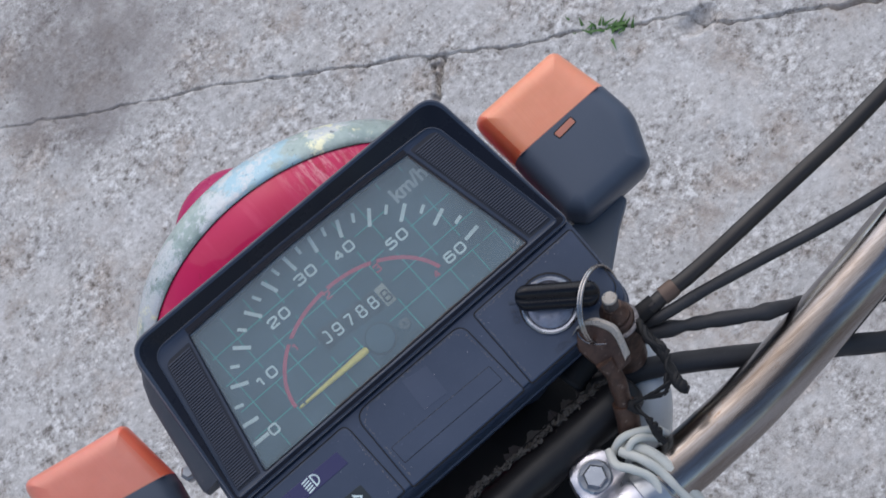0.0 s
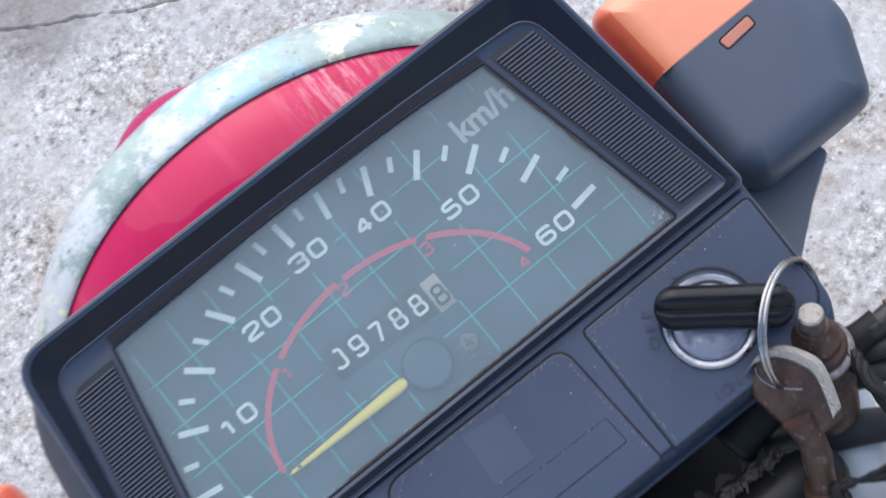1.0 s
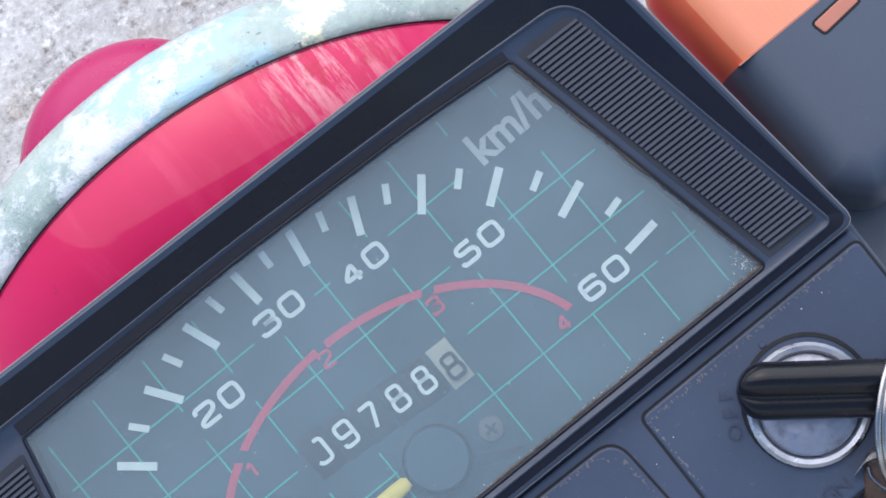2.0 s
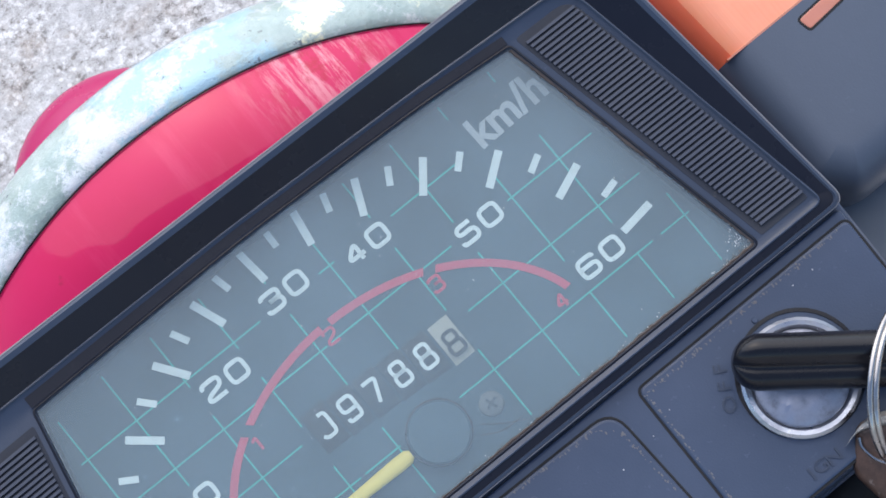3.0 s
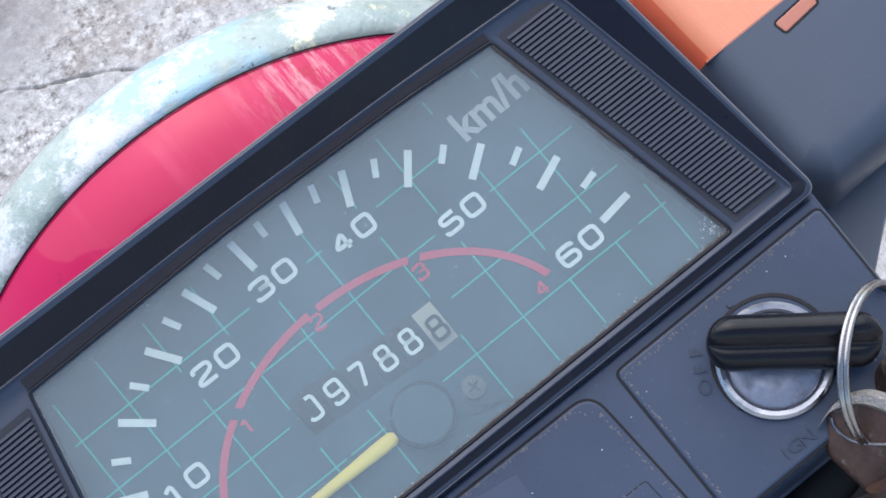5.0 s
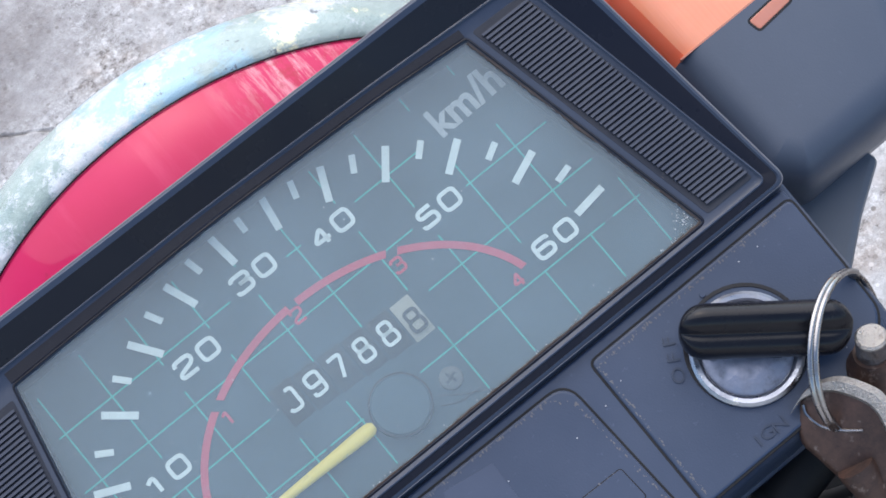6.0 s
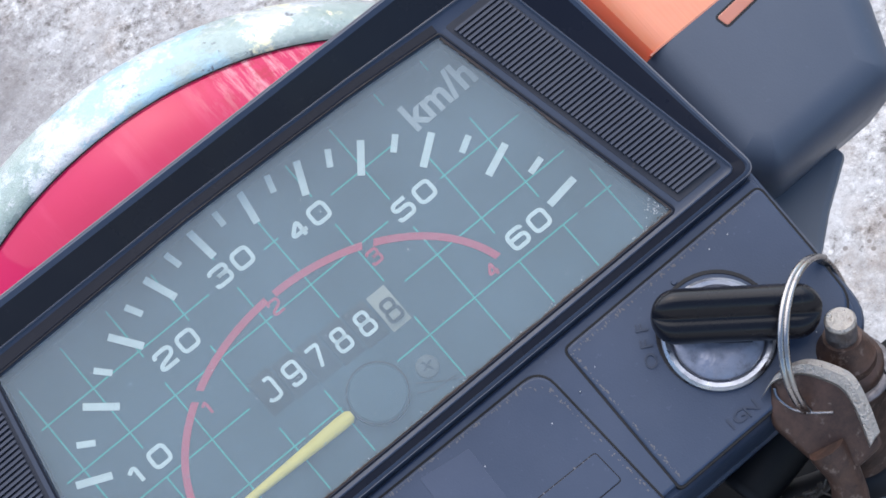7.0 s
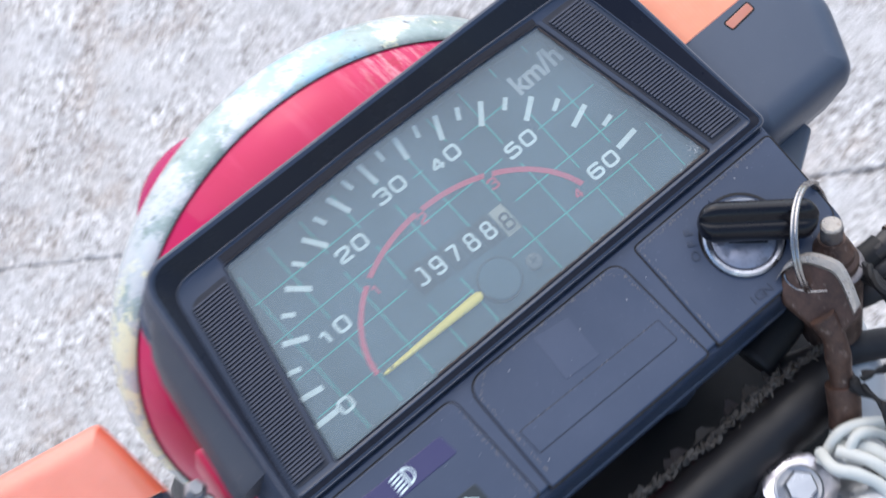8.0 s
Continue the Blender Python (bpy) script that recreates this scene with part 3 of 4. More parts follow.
    # dial face and glass
    part("dial_face", slab(trapezoid(54, 12.2, 66, -46, [0.5] * 4, 1.15, 1.7), -1.4, -0.25, 0.1), DIAL, panel, "grey-green speedometer dial with printed marks")
    glass = part("dial_glass", loft([at_height(trapezoid(52.7, 10.95, 64.2, -44.7, [0.5] * 4, 1.15, 1.7), 2.4 + RAISE), at_height(trapezoid(52.7, 10.95, 64.2, -44.7, [0.5] * 4, 1.15, 1.7), 3.0 + RAISE)]), GLASS, panel, "dusty clear dial glass")
    glass.visible_shadow = False
    # the moulding below the hood stands out on one side, more and more towards its end
    rows = []
    for v, out, low in ((17.5, 2.6, -10), (16.0, 0.6, -15), (14, -1.2, -18), (11, -2.8, -19), (4, -4.6, -19), (-8, -5.4, -19), (-20, -6.1, -19), (-30, -6.9, -19), (-34.2, -7.0, -18), (-35.4, -6.0, -16)):
        u = CU - 74.6 - (22 - v) * 0.101
        rows.append([(u + 6, v, 3.5), (u + 0.9, v, 3.5), (u + 0.2 + out * 0.35, v, 1.0), (u + out * 0.8, v, -1.8), (u + out, v, -3.6), (u + out - 0.2, v, low), (u + 6, v, low)])
    part("side_moulding", loft(rows), MOULDING, panel, "grey side moulding of the panel with a painted brown reflection")
    # ribbed vents either side of the dial
    for side in (-1, 1):
        a0, a1 = 55.0, 66.0
        b0, b1 = 66.5, 76.3
        rows = 52
        back_ring = round_poly([(CU + side * (a0 - 0.4), 10.4), (CU + side * (a1 + 0.6), 10.2), (CU + side * (b1 + 0.6), -44.4), (CU + side * (b0 - 0.4), -44.4)], [0.6, 4.0, 0.6, 0.6], 4)
        part("vent_back", slab(back_ring, 3.6 + RAISE, 4.0 + RAISE, 0.05), VENT, panel)
        for k in range(rows):
            s = (k + 0.5) / rows
            v = 9.0 - s * 52.2
            lo, hi = a0 + (b0 - a0) * s + 0.6, a1 + (b1 - a1) * s + 0.4
            part("rib", box_line((CU + side * lo, v), (CU + side * hi, v - 0.15), 0.54, 3.7 + RAISE, 4.75 + RAISE), RIB, panel, smooth=False)


build_panel()

# Dial print
PIVOT = (37.5, -35.0)


def on_dial(angle, a, b):
    r = 1 / math.sqrt((math.cos(angle) / a) ** 2 + (math.sin(angle) / b) ** 2)
    return PIVOT[0] + r * math.cos(angle), PIVOT[1] + r * math.sin(angle)


def speed_angle(kmh):
    marks = [(0, 179.2), (5, 171.3), (7.5, 163.8), (10, 155.9), (20, 125.3), (40, 66.3), (50, 37.0), (60, 7.8)]
    return radians(np.interp(kmh, [m[0] for m in marks], [m[1] for m in marks]))


def build_print():
    for step in range(25):
        kmh = step * 2.5
        if kmh == 2.5:
            continue
        long = step % 2 == 0
        ang = speed_angle(kmh)
        u, v = on_dial(ang, 58.8, 47.6)
        run = 7.0 if long else 3.6
        part("tick", box_line((u, v), (u - run * math.cos(ang), v - run * math.sin(ang)), 1.45 if long else 1.25, -0.2, 0.02), WHITE, panel, smooth=False)
    for body, u, v in (("0", -11.8, -34.5), ("10", -1.2, -17.7), ("20", 16.7, -3.9), ("30", 34.7, 1.8), ("40", 51.4, -0.8), ("50", 69.4, -10.6), ("60", 82.4, -29.0)):
        figure("numeral", body, u, v, 3.5, 3.4, 5.25, 0.82, -0.2, WHITE, panel)
    text_mesh("unit_lettering", "km/h", 86.4, 2.2, 8.2, -0.1, GREY_INK, panel, wide=0.98, turn=2, bold=0.22)
    # red gear arc in four runs, with its figures
    for a, b in ((178, 139.5), (135.5, 94), (90, 52), (48, 8.6)):
        pts = [on_dial(radians(a + (b - a) * k / 14), 38.6, 28.2) for k in range(15)]
        inner = [on_dial(radians(a + (b - a) * k / 14), 37.15, 26.75) for k in range(15)]
        part("gear_arc", loft([[(*p, -0.2), (*q, -0.2), (*q, 0.0), (*p, 0.0)] for p, q in zip(pts, inner)]), RED_INK, panel, smooth=False)
    for body, u, v in (("1", 14.2, -16.4), ("2", 36.2, -9.6), ("3", 56.7, -14.2), ("4", 72.0, -30.6)):
        figure("gear_figure", body, u, v, 2.1, 2.7, 3.0, 0.55, -0.18, RED_INK, panel)
    # teal grid
    taken = [(17, -4.2, 6.4, 3.2), (35, 1.6, 6.4, 3.2), (51.5, -1.0, 6.4, 3.2), (69.6, -10.8, 6.4, 3.2), (82.4, -29, 6.4, 3.2), (-0.6, -17.8, 6.4, 3.2), (39, -23.5, 19, 4.5), (40.4, -35, 6.5, 6.5), (86, 1.3, 12, 6)]

    def free(u, v):
        if any(abs(u - a) < c and abs(v - b) < d for a, b, c, d in taken):
            return False
        half = 51 + (10 - v) / 55 * 11.5
        return -43.5 < v < 11.0 and abs(u - CU) < half

    rng = random.Random(3)
    lines = [((i * 11.0, 12.0), (0, -1)) for i in range(-2, 10)] + [((-24.0, j * 11.0 + 0.4), (1, 0)) for j in range(-3, 1)]
    for (u0, v0), (du, dv) in lines:
        start, k = None, 0
        while k < 280:
            u, v = u0 + du * k * 0.5, v0 + dv * k * 0.5
            ok = free(u, v) and not (start is None and rng.random() < 0.004)
            if ok and start is None:
                start = (u, v)
            if start and (not ok or math.hypot(u - start[0], v - start[1]) > 40 + rng.random() * 40):
                if math.hypot(u - start[0], v - start[1]) > 2.5:
                    part("grid_line", box_line(start, (u - du * 0.5, v - dv * 0.5), 0.31, -0.24, -0.14), TEAL_INK, panel, smooth=False)
                start = None
                k += rng.choice((0, 0, 2))
            k += 1
    # odometer drums
    for k, body in enumerate("097888"):
        u, v = 25.2 + 5.45 * k, -21.6 - 0.42 * k
        last = k == 5
        prof = [(-4.2 + 8.4 * q / 8) for q in range(9)]
        loops = [[(u + du, v + y, -1.0 + 1.25 * math.cos(y / 4.6)) for y in prof] + [(u + du, v + y, -1.3) for y in reversed(prof)] for du in ((-2.55, 2.55) if not last else (-2.3, 2.0))]
        part("odometer_drum", loft(loops), DRUM_CREAM if last else DRUM, panel, "cream tenths drum" if last else "")
        key = "worn 0" if k == 0 else body  # the first figure is half worn away
        figure("odometer_figure", [key], u, v + (0.2 if not last else -0.6), 2.75, 4.3, 0, 0.72, 0.27, DRUM if last else WHITE, panel)
    # needle and its cap, dial screw
    part("needle", loft([[(u, -35.1 + (w + 0.0) * math.cos(2 * math.pi * k / 12), 1.2 + 0.55 * math.sin(2 * math.pi * k / 12)) for k in range(12)] for u, w in ((0.6, 0.25), (1.4, 0.55), (6, 0.7), (20, 1.1), (31, 1.45), (33.2, 1.35), (34.0, 0.8))]), YELLOW, panel, "yellow speedometer needle")
    part("needle_chip", turned(3.2, -35.0, [(0.5, 1.5), (0.42, 1.86)], 9), DRUM, panel, "chipped spot in the yellow paint")
    part("needle_cap", turned(40.2, -35.2, [(5.7, 0.3), (5.7, 1.9), (5.4, 2.2)]), DIAL, panel)
    part("cap_edge", turned(40.2, -35.2, [(6.1, 0.3), (6.1, 2.0), (5.7, 2.1)], cap_start=False, cap_end=False), KEY_BLACK, panel)
    part("dial_screw", turned(50.7, -37.0, [(2.3, -0.3), (2.2, 0.3), (1.5, 0.7)]), SCREW, panel)
    for a in (20, 110):
        c, d = Vector((50.7, -37.0)), Vector((math.cos(radians(a)), math.sin(radians(a)))) * 1.25
        part("screw_slot", box_line(c - d, c + d, 0.55, 0.5, 0.78), DRUM, panel, smooth=False)


build_print()


def build_dirt():
    """Brown grime along the dial's edges and pale flecks on the glass."""
    rng = random.Random(8)
    bm = bmesh.new()
    pale = bmesh.new()
    for k in range(900):
        if k < 520:
            s = rng.random()
            u, v = CU + 52.7 + 11.8 * s + rng.gauss(0, 0.22), 9.6 - 54.0 * s
            size, target = rng.uniform(0.05, 0.15), bm
        elif k < 760:
            u, v = CU + 64 - 128 * rng.random() ** 1.5, -44.4 + abs(rng.gauss(0, 0.35))
            size, target = rng.uniform(0.05, 0.13), bm if k % 3 else pale
        elif k < 810:
            u, v = 102.6 + rng.gauss(0, 0.9), -43.4 + abs(rng.gauss(0, 1.8))
            size, target = rng.uniform(0.05, 0.12), pale
        else:
            u, v = rng.uniform(-15, 98), rng.uniform(-43, 6)
            size, target = rng.uniform(0.04, 0.10), pale
        m = Matrix.Translation(Vector((u, v, 3.05 + RAISE + 0.2 * rng.random())) * MM) @ Matrix.Diagonal((MM * size, MM * size * rng.uniform(0.5, 1.8), MM * size * 0.5, 1))
        bmesh.ops.create_icosphere(target, subdivisions=1, radius=1, matrix=m)
    for a, b, r in (((CU + 52.9, 9.6), (CU + 64.6, -44.4), 0.46), ((CU + 64.4, -44.7), (CU - 30, -44.7), 0.26)):
        line = [Vector((*Vector(a).lerp(Vector(b), k / 160), 3.1 + RAISE)) + Vector((rng.gauss(0, 0.05), rng.gauss(0, 0.05), 0)) for k in range(161)]
        part("grime_line", tube(line, r, 6, wobble=0.9), GRIME, panel, "brown grime along the glass edge")
    for pts in ([(45.5, -40.5), (49, -42.2), (53.5, -42.4)], [(46.5, -38.8), (50, -41.4), (54, -43.6)]):
        part("scratch", tube(spline([(u, v, 3.02 + RAISE) for u, v in pts], 10), 0.04, 5), WEAR, panel)
    tagged(part("glass_dust", pale, FLECK, panel, "pale flecks on the glass"), kind="stuff")
    tagged(part("edge_grime", bm, GRIME, panel, "brown grime and pale flecks"), kind="stuff")


build_dirt()


EMBOSS = [("O", 82.9, -63.9, 62), ("F", 84.3, -60.9, 62), ("F", 85.6, -58.0, 62), ("I", 86.2, -82.5, 0), ("G", 88.5, -82.5, 0), ("N", 91.2, -82.7, 0)]


# Lower part: lamp windows, blank cover and ignition lock
def build_lower_panel():
    left = round_poly([(-38.5, -51.6), (9.0, -51.4), (9.6, -84.5), (-34.5, -84.5)], [2, 3, 1, 4], 5)
    mid = round_poly([(14.0, -50.9), (66.0, -51.5), (67.6, -85.4), (13.2, -85.4)], [6, 4.5, 1, 1], 6)
    right = round_poly([(71.9, -51.7), (120.2, -51.5), (119.8, -67), (119.2, -78), (112, -85.2), (71.4, -85.4)], [1.5, 1.5, 8, 6, 5, 1], 6)
    for name, ring, label in (("lamp_cover", left, "dark cover with warning lamp windows"), ("blank_cover", mid, "dark blank cover plate"), ("lock_cover", right, "dark plate round the ignition lock")):
        part(name, slab(ring, 1.8, 4.05, 0.5), BLACK, panel, label)
        # black line round each cover carries the gap's shade in its colour
        part("groove", slab(inset(ring, -0.42), 1.8, 3.68, 0.05), DEEP_BLACK, panel)
    label_ring = round_poly([(16.5, -69.2), (63.5, -70.3), (63.9, -77.2), (16.7, -76.6)], 0.6, 3)
    part("label_plate", slab(label_ring, 3.8, 4.2, 0.05), BLACK, panel, smooth=False)
    # the label plate's gap shade, painted the same way
    part("label_groove", slab(inset(label_ring, -0.22), 3.8, 4.08, 0.02), DEEP_BLACK, panel, smooth=False)
    patch = round_poly([(35.6, -53.0), (46.2, -54.6), (45.6, -67.3), (34.8, -66.7)], 0.4, 3)
    part("label_patch", slab(patch, 3.8, 4.15, 0.04), PATCH, panel, smooth=False)
    window = round_poly([(-31.0, -56.0), (0.2, -56.8), (0.8, -62.9), (-31.6, -62.6)], 0.6, 3)
    part("beam_window", slab(window, 3.8, 4.2, 0.12), INDIGO, panel, "indigo high-beam lamp window")
    cu, cv = -14.0, -59.3
    dome = [(cu + 0.6 + 2.6 * math.cos(radians(a)), cv + 2.5 * math.sin(radians(a))) for a in range(-90, 91, 15)]
    inner = [(cu + 0.9 + 1.8 * math.cos(radians(a)), cv + 1.8 * math.sin(radians(a))) for a in range(90, -91, -15)]
    part("beam_symbol", loft([at_height(dome + inner, 4.1), at_height(dome + inner, 4.3)]), WHITE, panel, smooth=False)
    part("beam_symbol", box_line((cu + 0.6, cv - 2.5), (cu + 0.6, cv + 2.5), 0.6, 4.1, 4.3), WHITE, panel, smooth=False)
    for k in range(5):
        y = cv - 2.2 + 1.1 * k
        part("beam_symbol", box_line((cu - 0.3, y), (cu - 3.4, y - 0.4), 0.55, 4.1, 4.3), WHITE, panel, smooth=False)
    for sign, cu, cv in ((1, -6.4, -75.4), (-1, -23.6, -75.2)):
        window = round_poly([(cu - 5.4, cv + 3.9), (cu + 5.4, cv + 3.6), (cu + 5.4, cv - 4.1), (cu - 5.4, cv - 3.8)], 1, 3)
        part("turn_window", slab(window, 3.7, 4.2, 0.2), DRUM, panel)
        arrow = [(-3, 1.1), (0.3, 1.1), (0.3, 2.7), (3.4, 0), (0.3, -2.7), (0.3, -1.1), (-3, -1.1)]
        out = [(cu + sign * x, cv + y) for x, y in arrow]
        part("turn_arrow", loft([at_height(out, 4.1), at_height(out, 4.3)]), WHITE, panel, smooth=False)
        core = [(cu + sign * (x * 0.68 + 0.05), cv + y * 0.5) for x, y in arrow]
        part("turn_arrow", loft([at_height(core, 4.2), at_height(core, 4.36)]), DRUM, panel, smooth=False)
    # ignition lock
    lu, lv = 95.6, -68.2
    part("lock_well", turned(lu + 0.5, lv + 0.7, [(11.7, 3.4), (11.7, 4.2), (11.0, 4.25), (10.8, 3.6)]), KEY_BLACK, panel)
    part("lock_ring", turned(lu, lv, [(10.9, 3.6), (10.8, 5.2), (10.2, 5.8), (9.4, 5.7), (8.9, 5.0), (8.8, 4.4)]), LOCK_RIM, panel, "worn steel lock ring")
    part("lock_barrel", turned(lu, lv, [(8.7, 3.6), (8.7, 5.0), (8.2, 5.4), (4, 5.55)]), LOCK_STEEL, panel)
    part("keyhole", box_line((91.6, -66.6), (99.6, -73.1), 1.0, 5.2, 5.72), DEEP_BLACK, panel, smooth=False)
    for body, u, v, turn in EMBOSS:
        text_mesh("embossed_letter", body, u, v, 3.4, 4.05, LEDGE, panel, wide=1.2, turn=turn, thick=0.5)
    # dusty worn lines along the covers' edges
    for line in ([(15.2, -82), (14.8, -56), (19.5, -52.0), (40, -51.9), (61.5, -52.3), (65.0, -56), (66.6, -82)], [(72.6, -84), (72.5, -53.2), (119.0, -52.2)], [(17, -69.3), (40, -69.9), (63.3, -70.4)], [(8.4, -83), (8.2, -54)]):
        bm = bmesh.new()
        dash = random.Random(len(line))
        for a, b in zip(line, line[1:]):
            for k in range(int((Vector(b) - Vector(a)).length * 2.2)):
                c = Vector(a).lerp(Vector(b), dash.random()) + Vector((dash.gauss(0, 0.16), dash.gauss(0, 0.16)))
                size = dash.uniform(0.06, 0.22)
                m = Matrix.Translation(Vector((*c, 4.06)) * MM) @ Matrix.Diagonal((MM * size, MM * size * dash.uniform(0.6, 2.4), MM * 0.05, 1))
                bmesh.ops.create_icosphere(bm, subdivisions=1, radius=1, matrix=m)
        tagged(part("edge_dust", bm, WEAR, panel), kind="stuff")
    for k in range(26):
        a = random.Random(k)
        u, v = a.uniform(-30, 116), a.uniform(-84, -53)
        part("fleck", box_line((u, v), (u + a.uniform(0.1, 0.25), v + a.uniform(-0.2, 0.2)), a.uniform(0.1, 0.25), 3.6, 4.15), FLECK, panel, smooth=False)
    part("lock_mark", turned(95.9, -55.2, [(0.6, 3.9), (0.5, 4.5)]), BLACK, panel)


build_lower_panel()


# Headlamp: ring in a plane leaning back, shell behind it
def ring_loop(radius, off, sides=128):
    e3 = Vector((-0.139, -1.479, 1.0)).normalized()
    e1 = Vector((0, 1, 0)).cross(e3).normalized()
    e2 = e3.cross(e1)
    c = Vector((38.6, 12.2, -100.0)) + e3 * off
    return [c + radius * (math.cos(2 * math.pi * k / sides) * e1 + math.sin(2 * math.pi * k / sides) * e2) for k in range(sides)]


def build_headlamp():
    shell = [(79.2, -2), (78.9, 12.4), (78.6, 14), (77.3, 19), (74.5, 25), (69.6, 31), (60.7, 36.5), (46.4, 40), (25, 42)]
    lamp = part("headlamp_shell", loft([ring_loop(r, o) for r, o in shell]), RED, moped, "glossy faded red headlamp shell")
    prof = [(79.1, 13.2), (79.6, 13.0), (80.5, 12.0), (81.3, 9.6), (81.6, 6.4), (81.2, 2.4), (80.0, -1.2), (77.9, -4.0), (75.0, -5.6), (72.0, -6.2)]
    part("headlamp_ring", loft([ring_loop(r, o) for r, o in prof], False, False), CHROME_RIM, lamp, "peeling chrome headlamp ring with pale smears and painted highlights")
    # added black tube stands for the dark gap between ring and shell
    part("rim_gap", tube([Vector(p) for p in ring_loop(79.1, 13.5)], 0.17, 8, closed=True), KEY_BLACK, lamp)
    lens = [(74, -4.5), (70, -6), (54, -11), (32, -14), (8, -15)]
    part("headlamp_lens", loft([ring_loop(r, o) for r, o in lens], False, True), DRUM_CREAM, lamp)


build_headlamp()


# Indicator lamps
def build_indicator(ring, cut_a, cut_b, top, deep, slot, tint, label):
    """A rounded lamp, parted along the line from cut_a to cut_b into lens and body."""
    line = Vector(cut_b) - Vector(cut_a)
    across = Vector((-line.y, line.x, 0)).normalized()
    halves = []
    for name in ("body", "lens"):
        bm = loft([at_height(scaled(ring, 0.80), deep), at_height(inset(ring, 1.5), deep + 9), at_height(ring, top - 13), at_height(inset(ring, 0.6), top - 7.5),
                   at_height(inset(ring, 1.4), top - 4.4), at_height(inset(ring, 2.6), top - 2.4), at_height(inset(ring, 4.2), top - 1.1), at_height(inset(ring, 6.0), top - 0.4), at_height(inset(ring, 7.6), top - 0.1), at_height(inset(ring, 9.0), top)])
        cut = bmesh.ops.bisect_plane(bm, geom=bm.verts[:] + bm.edges[:] + bm.faces[:], dist=1e-7, plane_co=Vector((*cut_a, 0)) * MM, plane_no=across,
                                     clear_outer=name == "body", clear_inner=name == "lens")
        halves.append(bm)
        if name == "body":
            run = [(v.co / MM - Vector((*cut_a, 0))).dot(line.to_3d().normalized()) for v in cut["geom_cut"] if isinstance(v, bmesh.types.BMVert) and v.co.z > (top - 3) * MM]
            ends = [Vector(cut_a) + line.normalized() * (f + d) for f, d in ((min(run), 0.4), (max(run), -0.4))]
        bmesh.ops.holes_fill(bm, edges=[e for e in bm.edges if e.is_boundary], sides=0)
    body = part("indicator_lamp", halves[0], LAMP_BODY, moped, label)
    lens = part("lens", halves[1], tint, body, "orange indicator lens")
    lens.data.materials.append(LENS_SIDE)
    inward = -1 if cut_a[0] > 0 else 1  # the wall towards the panel gets its deeper glow as painted colour
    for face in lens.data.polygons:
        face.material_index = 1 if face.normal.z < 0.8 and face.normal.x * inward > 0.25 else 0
    part("lens_seam", box_line(*ends, 0.35, top - 5, top + 0.02), LENS_EDGE, body, smooth=False)
    part("clip_slot", slab(inset(slot, -0.45), top - 1.6, top + 0.06, 0.03), KEY_BLACK, body)
    part("lens_clip", slab(slot, top - 1.5, top + 0.16, 0.2), LENS_EDGE, body)
    return body


def moved(points, du, dv):
    return [(u + du, v + dv) for u, v in points]


build_indicator(round_poly(moved([(119.6, 8.2), (162.3, 8.4), (167.2, -15.3), (169.2, -31), (160.6, -51), (128.0, -51.5), (121.3, -44), (121.2, -15.5)], 3.0, 1.6), [5, 5, 18, 17, 6, 6, 6, 8], 7), (110, -14.0), (180, -13.7), -21, -64,
                round_poly(moved([(139.0, -17.9), (148.0, -17.3), (148.2, -19.9), (139.6, -20.6)], 3.4, 1.4), 0.6, 3), ORANGE, "dark indicator lamp with a large orange lens")
build_indicator(round_poly(moved([(-100.5, 18.6), (-55.0, 10.0), (-52.6, -18.0), (-57, -40), (-66, -54), (-95, -48), (-107, -30), (-104.5, -7.0)], -0.6, 3.6), [5, 4, 10, 12, 6, 8, 12, 10], 7), (-114.6, -1.4), (-42.6, -16.7), -42, -88,
                round_poly(moved([(-87.2, -11.8), (-78.2, -13.7), (-77.7, -16.2), (-86.6, -14.2)], -0.6, 3.6), 0.6, 3), RED_ORANGE, "dark indicator lamp with a faded reddish orange lens")
plate = round_poly([(118, -44), (148, -46), (149.6, -51), (139, -58), (124, -70), (112, -70)], 2, 4)
part("lamp_bracket", slab(plate, -52, -44, 1.5), BRACKET, moped, "dark plastic lamp bracket")
part("lamp_stem", tube(spline([(-72, -40, -64), (-58, -45, -56), (-40, -54, -34), (-10, -60, -34)]), 10.0, 20), ALLOY, moped, "grey metal lamp stem")
arm = round_poly([(-38, -4), (-30, -8), (-30, -34), (-37, -34), (-40, -20)], 2, 4)
part("lamp_ear", slab(arm, -92, -74, 2.0), RED, moped, "red headlamp bracket ear")
part("ear_bolt", lathe((-48.7, -18.7, -56), (-48.7, -18.7, -44), [(3.4, 0), (3.4, 8.5), (2.9, 9.4), (2.4, 9.6), (2.4, 12.6), (2.0, 13.2)], 6), ALLOY, moped, "small bright bolt")


